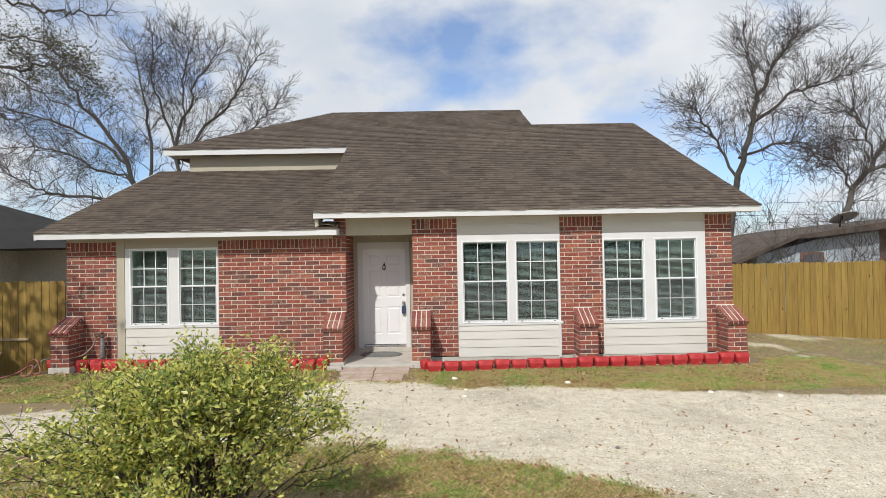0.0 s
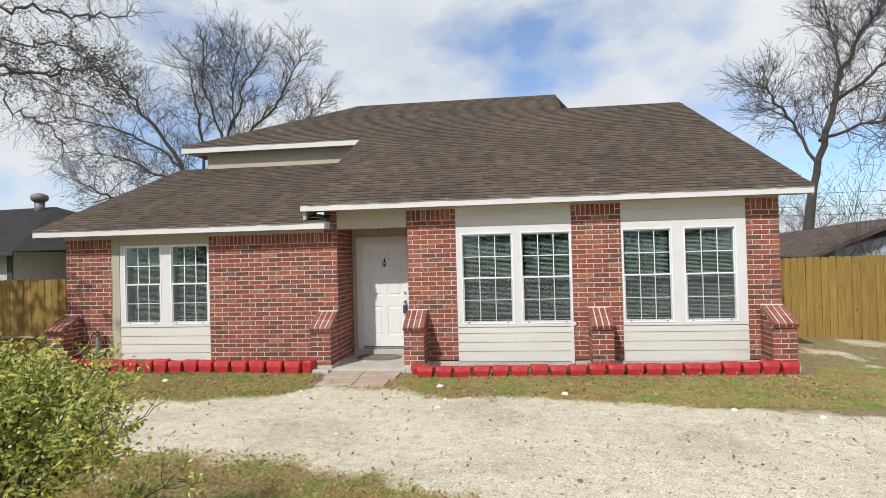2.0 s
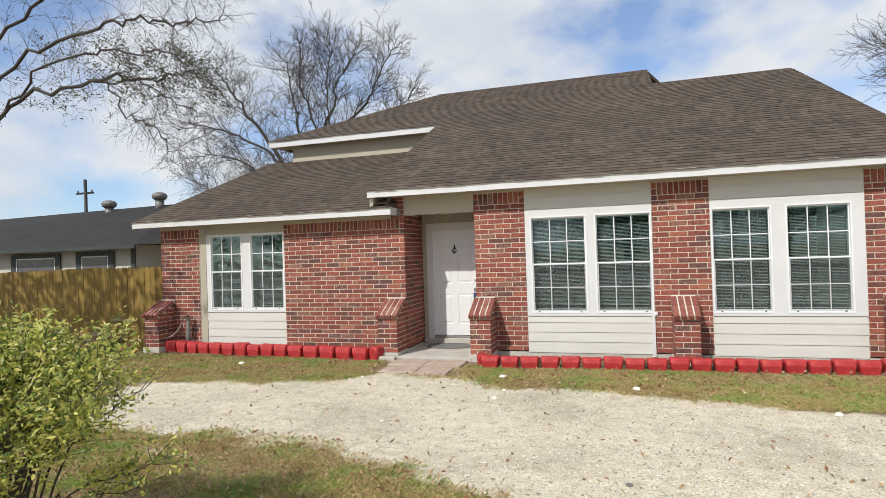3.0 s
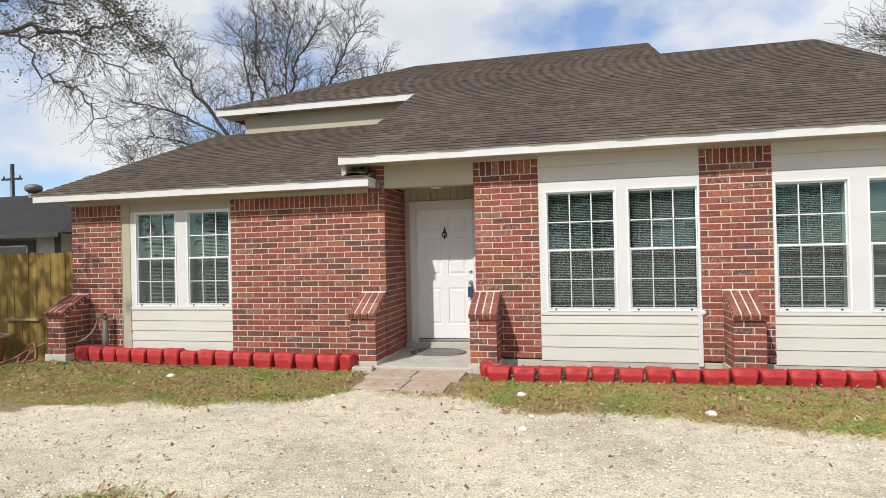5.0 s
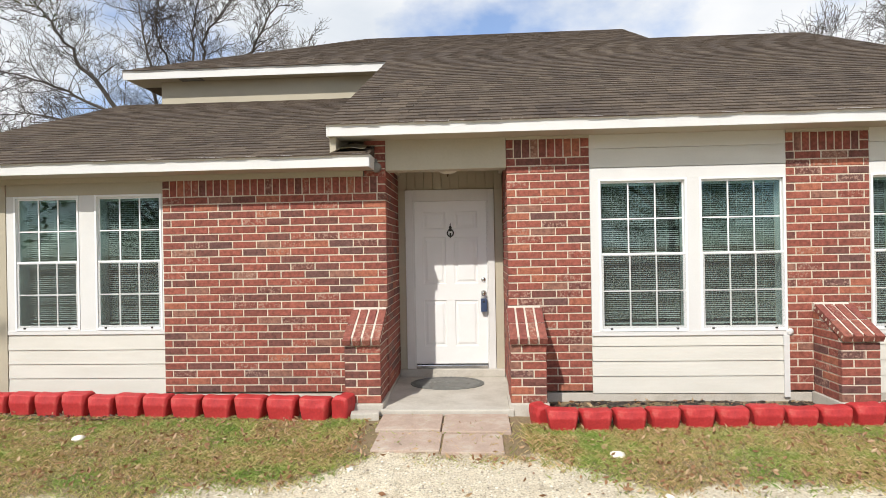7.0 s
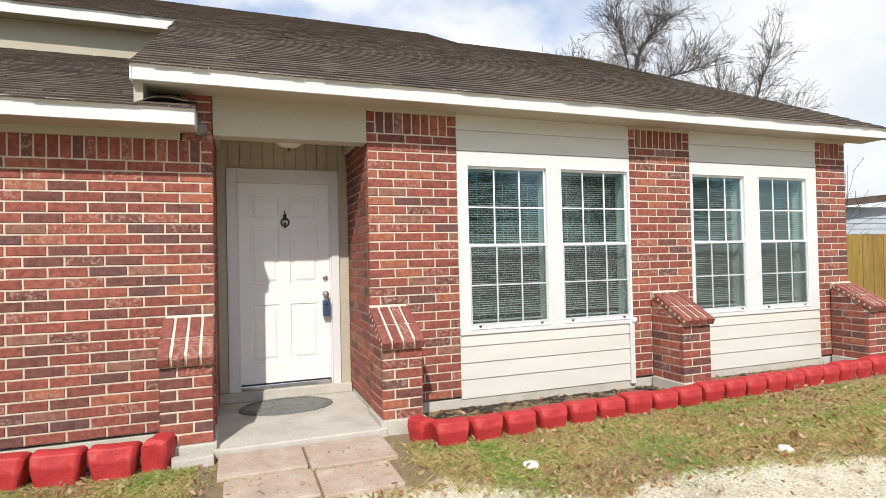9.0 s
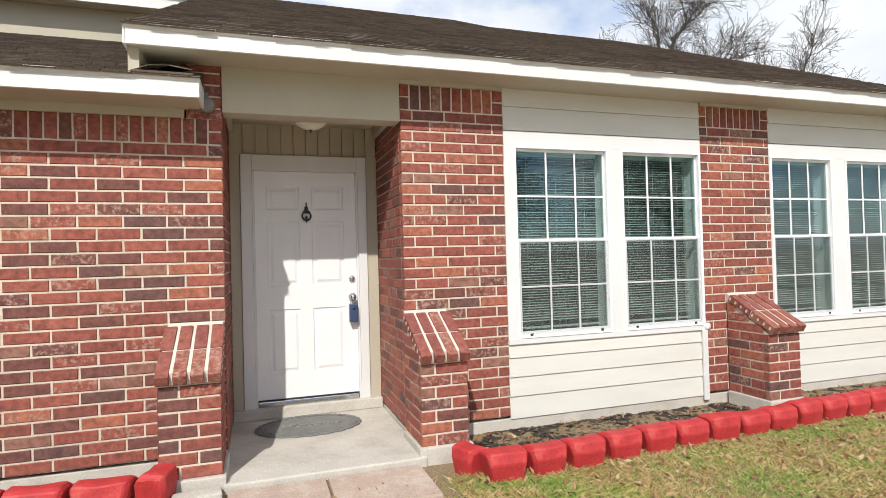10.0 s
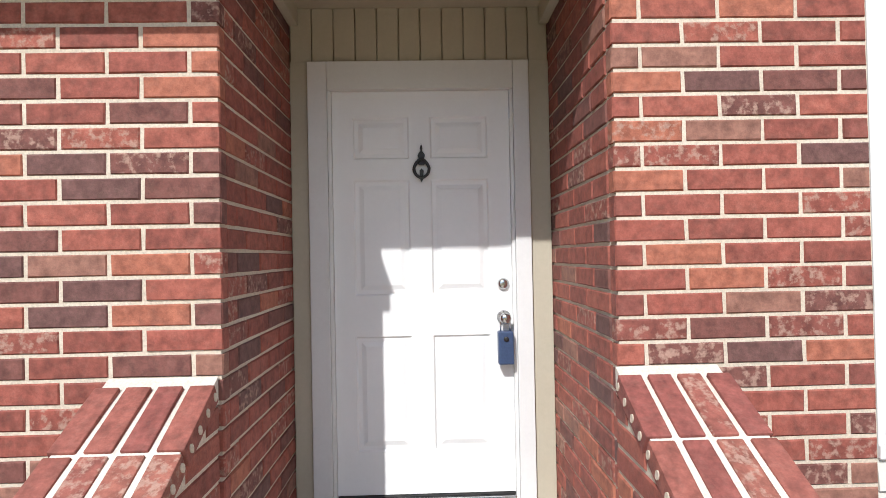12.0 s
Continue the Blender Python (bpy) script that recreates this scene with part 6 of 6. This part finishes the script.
# ---- brick wing buttresses ----
PLUG = mesh_of(prism([(0.010 * math.cos(a), 0.015 * math.sin(a)) for a in np.linspace(0, math.tau, 11)[:-1]], "x", -0.004, 0.004), "core_plug", M_MORTAR)
def buttress(x0, w, label, seed):
    """A low brick pier in front of the wall, with a sloping cap of bricks laid on edge."""
    b = empty("brick_buttress", (x0, WALL, 0.0), label=label, category="brick buttress", group="sloping brick buttresses along the house front")
    D = 0.44
    inset = 0.055
    zf, zb = 0.662, 0.895
    CB = (zf - Z0B) / 7
    part("mortar_core", prism([(-D + 0.006, BASE - 0.02), (-D + 0.006, zf), (-0.012, zb), (-0.012, BASE - 0.02)], "x", 0.006, w - 0.006), M_MORTAR, b)
    part("footing", box(-0.02, w + 0.02, -D - 0.025, -0.014, -0.1, BASE - 0.002, 0.008), M_CONC, b, "rough concrete footing")
    for k in range(7):
        z = Z0B + k * CB
        u = 0.0
        cuts = [PITCH - 0.03, w - PITCH + 0.03] if k % 2 else [w - PITCH + 0.03, PITCH - 0.03]
        for cw in cuts:
            lay(b, u, -D, z, cw - (JOINT if u + cw < w - 0.01 else 0), HB)
            u += cw
        for side in (0, 1):
            v = 0.052
            seq = [0.15 if k % 2 else 0.25, PITCH]
            for cw in seq:
                cw = min(cw, D - 0.002 - v)
                if cw < 0.03:
                    break
                if side:
                    lay(b, w, -D + v, z, cw - JOINT, HB, 90)
                else:
                    lay(b, 0.0, -D + v + cw - JOINT, z, cw - JOINT, HB, -90)
                v += cw
    # courses cut by the slope
    for k in range(7, 10):
        z = Z0B + k * CB
        for side in (0, 1):
            ystart = -D + 0.01 + max(0, (z + HB * 0.35 - zf) / (zb - zf)) * (D - 0.02)
            cw = -0.014 - ystart
            if cw > 0.04:
                lay(b, w if side else 0.0, ystart if side else ystart + cw, z, cw, HB, 90 if side else -90)
    # cap
    ang = math.atan2(zb - zf, D - 0.012)
    cap = bmesh.new()
    Lc = (D + 0.02) / math.cos(ang)
    part("cap_mortar", prism([(-D - 0.024, zf + 0.004), (-D - 0.026, zf + 0.073), (-0.002, zb + 0.080), (-0.002, zb - 0.002)], "x", 0.006, w - 0.006), M_CAPMORTAR, b)
    n = 4
    cwid = (w + 0.03) / n
    for i in range(n):
        for j in range(2):
            ob = part("cap_brick", cap_mesh((w + 0.03) / n - 0.020, Lc / 2 - 0.014), None, b, loc=(-0.015 + cwid * i + 0.010, 0, 0))
            t = j * Lc / 2
            ob.location.y = -D - 0.035 + math.cos(ang) * t
            ob.location.z = zf + 0.0 + math.sin(ang) * t
            ob.rotation_euler.x = ang
    for side in (0, 1):
        for q in range(8):
            t = (q + 0.5) / 8 * Lc
            pl = part("core_plug", PLUG, None, b, "mortar-filled core hole", loc=((w + 0.0045) if side else -0.0045, -D - 0.035 + math.cos(ang) * t - math.sin(ang) * 0.032, zf + math.sin(ang) * t + math.cos(ang) * 0.032))
            pl.rotation_euler.x = ang
    return b


CAPS = {}
M_CAPBRICK = M_BRICK.copy()
for n in M_CAPBRICK.node_tree.nodes:
    if n.type == "VALTORGB" and n.color_ramp.interpolation == "CONSTANT" and len(n.color_ramp.elements) == 9:
        for e, c in zip(n.color_ramp.elements, ((0.27, 0.085, 0.062), (0.24, 0.07, 0.055), (0.29, 0.10, 0.07)) * 3):
            e.color = (*c, 1)


def cap_mesh(w, l):
    key = (round(w, 3), round(l, 3), random.randrange(3))
    if key not in CAPS:
        CAPS[key] = mesh_of(add_box(bmesh.new(), 0, w, 0, l, 0.0, 0.064, 0.005), "cap_brick", M_CAPBRICK)
    return CAPS[key]


for x0, w, lab in ((-6.05, 0.335, "red brick buttress with sloping mortared cap beside wooden fence"),
                   (-1.235, 0.345, "red brick porch buttress, sloping cap, beside the broad brick wall"),
                   (0.335, 0.335, "red brick porch buttress, sloping cap, beside the paired windows"),
                   (3.315, 0.34, "red brick buttress with sloping cap between paired windows"),
                   (5.965, 0.345, "red brick buttress with sloping cap at the house end")):
    buttress(x0, w, lab, 1)

# ---- shingles ----
def tab_geometry(w, l, V, F, x, y, slope, y0, z0):
    b0 = len(V)
    t = 0.011 + random.uniform(-0.002, 0.003)
    n = Vector((0, -slope, 1)).normalized()
    for (u, v, h) in ((0, 0, 0.001), (w, 0, 0.001), (w, l, 0.001), (0, l, 0.001), (0, 0, t), (w, 0, t), (w, l, 0.002), (0, l, 0.002)):
        yy = y + v
        V.append((x + u + n.x * h, yy + n.y * h, z0 + slope * (yy - y0) + n.z * h))
    F += [(b0 + 4, b0 + 5, b0 + 6, b0 + 7), (b0, b0 + 1, b0 + 5, b0 + 4), (b0 + 1, b0 + 2, b0 + 6, b0 + 5), (b0 + 3, b0, b0 + 4, b0 + 7)]


def shingle(name, parent, spans, slope, y0, z0, y1, first_parts=0):
    V, F = [], []
    row, made = 0, 0
    dy = 0.142 / math.sqrt(1 + slope * slope)
    y = y0 - 0.048
    while y < y1 - 0.02:
        for xa, xb in spans(y + dy * 0.5):
            x = xa - (row * 0.143 % 0.32)
            while x < xb - 0.01:
                w = random.choice((0.10, 0.14, 0.19)) + random.uniform(-0.03, 0.04)
                a, b = max(x, xa), min(x + w, xb)
                if b - a > 0.02:
                    jit = random.uniform(-0.006, 0.006)
                    if made < first_parts and -3.2 < a < 4.2:
                        v, f = [], []
                        tab_geometry(b - a - 0.004, dy * 1.02, v, f, 0, 0, slope, 0, 0)
                        me = bpy.data.meshes.new("shingle")
                        me.from_pydata(v, [], f)
                        me.materials.append(M_SHINGLE_ONE)
                        part("shingle", me, None, parent, loc=(a, y + jit, z0 + slope * (y + jit - y0) + 0.002))
                        made += 1
                    else:
                        tab_geometry(b - a - 0.004, dy * 1.02, V, F, a, y + jit, slope, y0, z0 + 0.002)
                x += w
        y += dy
        row += 1
    me = bpy.data.meshes.new(name)
    me.from_pydata(V, [], F)
    me.materials.append(M_SHINGLE)
    tagged(part(name, me, None, parent), kind="stuff")


def main_spans(y):
    left = -1.41 if y < 14.3 else -6.07 + (y - 14.3) * 3.52 / 3.7
    right = 6.69 - 0.2 * (y - EAVE_Y) / 5.9 if y < 16.2 else 3.52
    return [(left, right)]


shingle("shingle_field", roof_main, main_spans, SLOPE, EAVE_Y, 2.80, 18.0, 290)
shingle("shingle_field", roof_low, lambda y: [(-6.42 + 0.12 * (y - EAVE_Y) / 4.3, -0.98 if y < EAVE_Y + 0.3 else -1.40)], 0.395, EAVE_Y, 2.50, 14.60, 290)
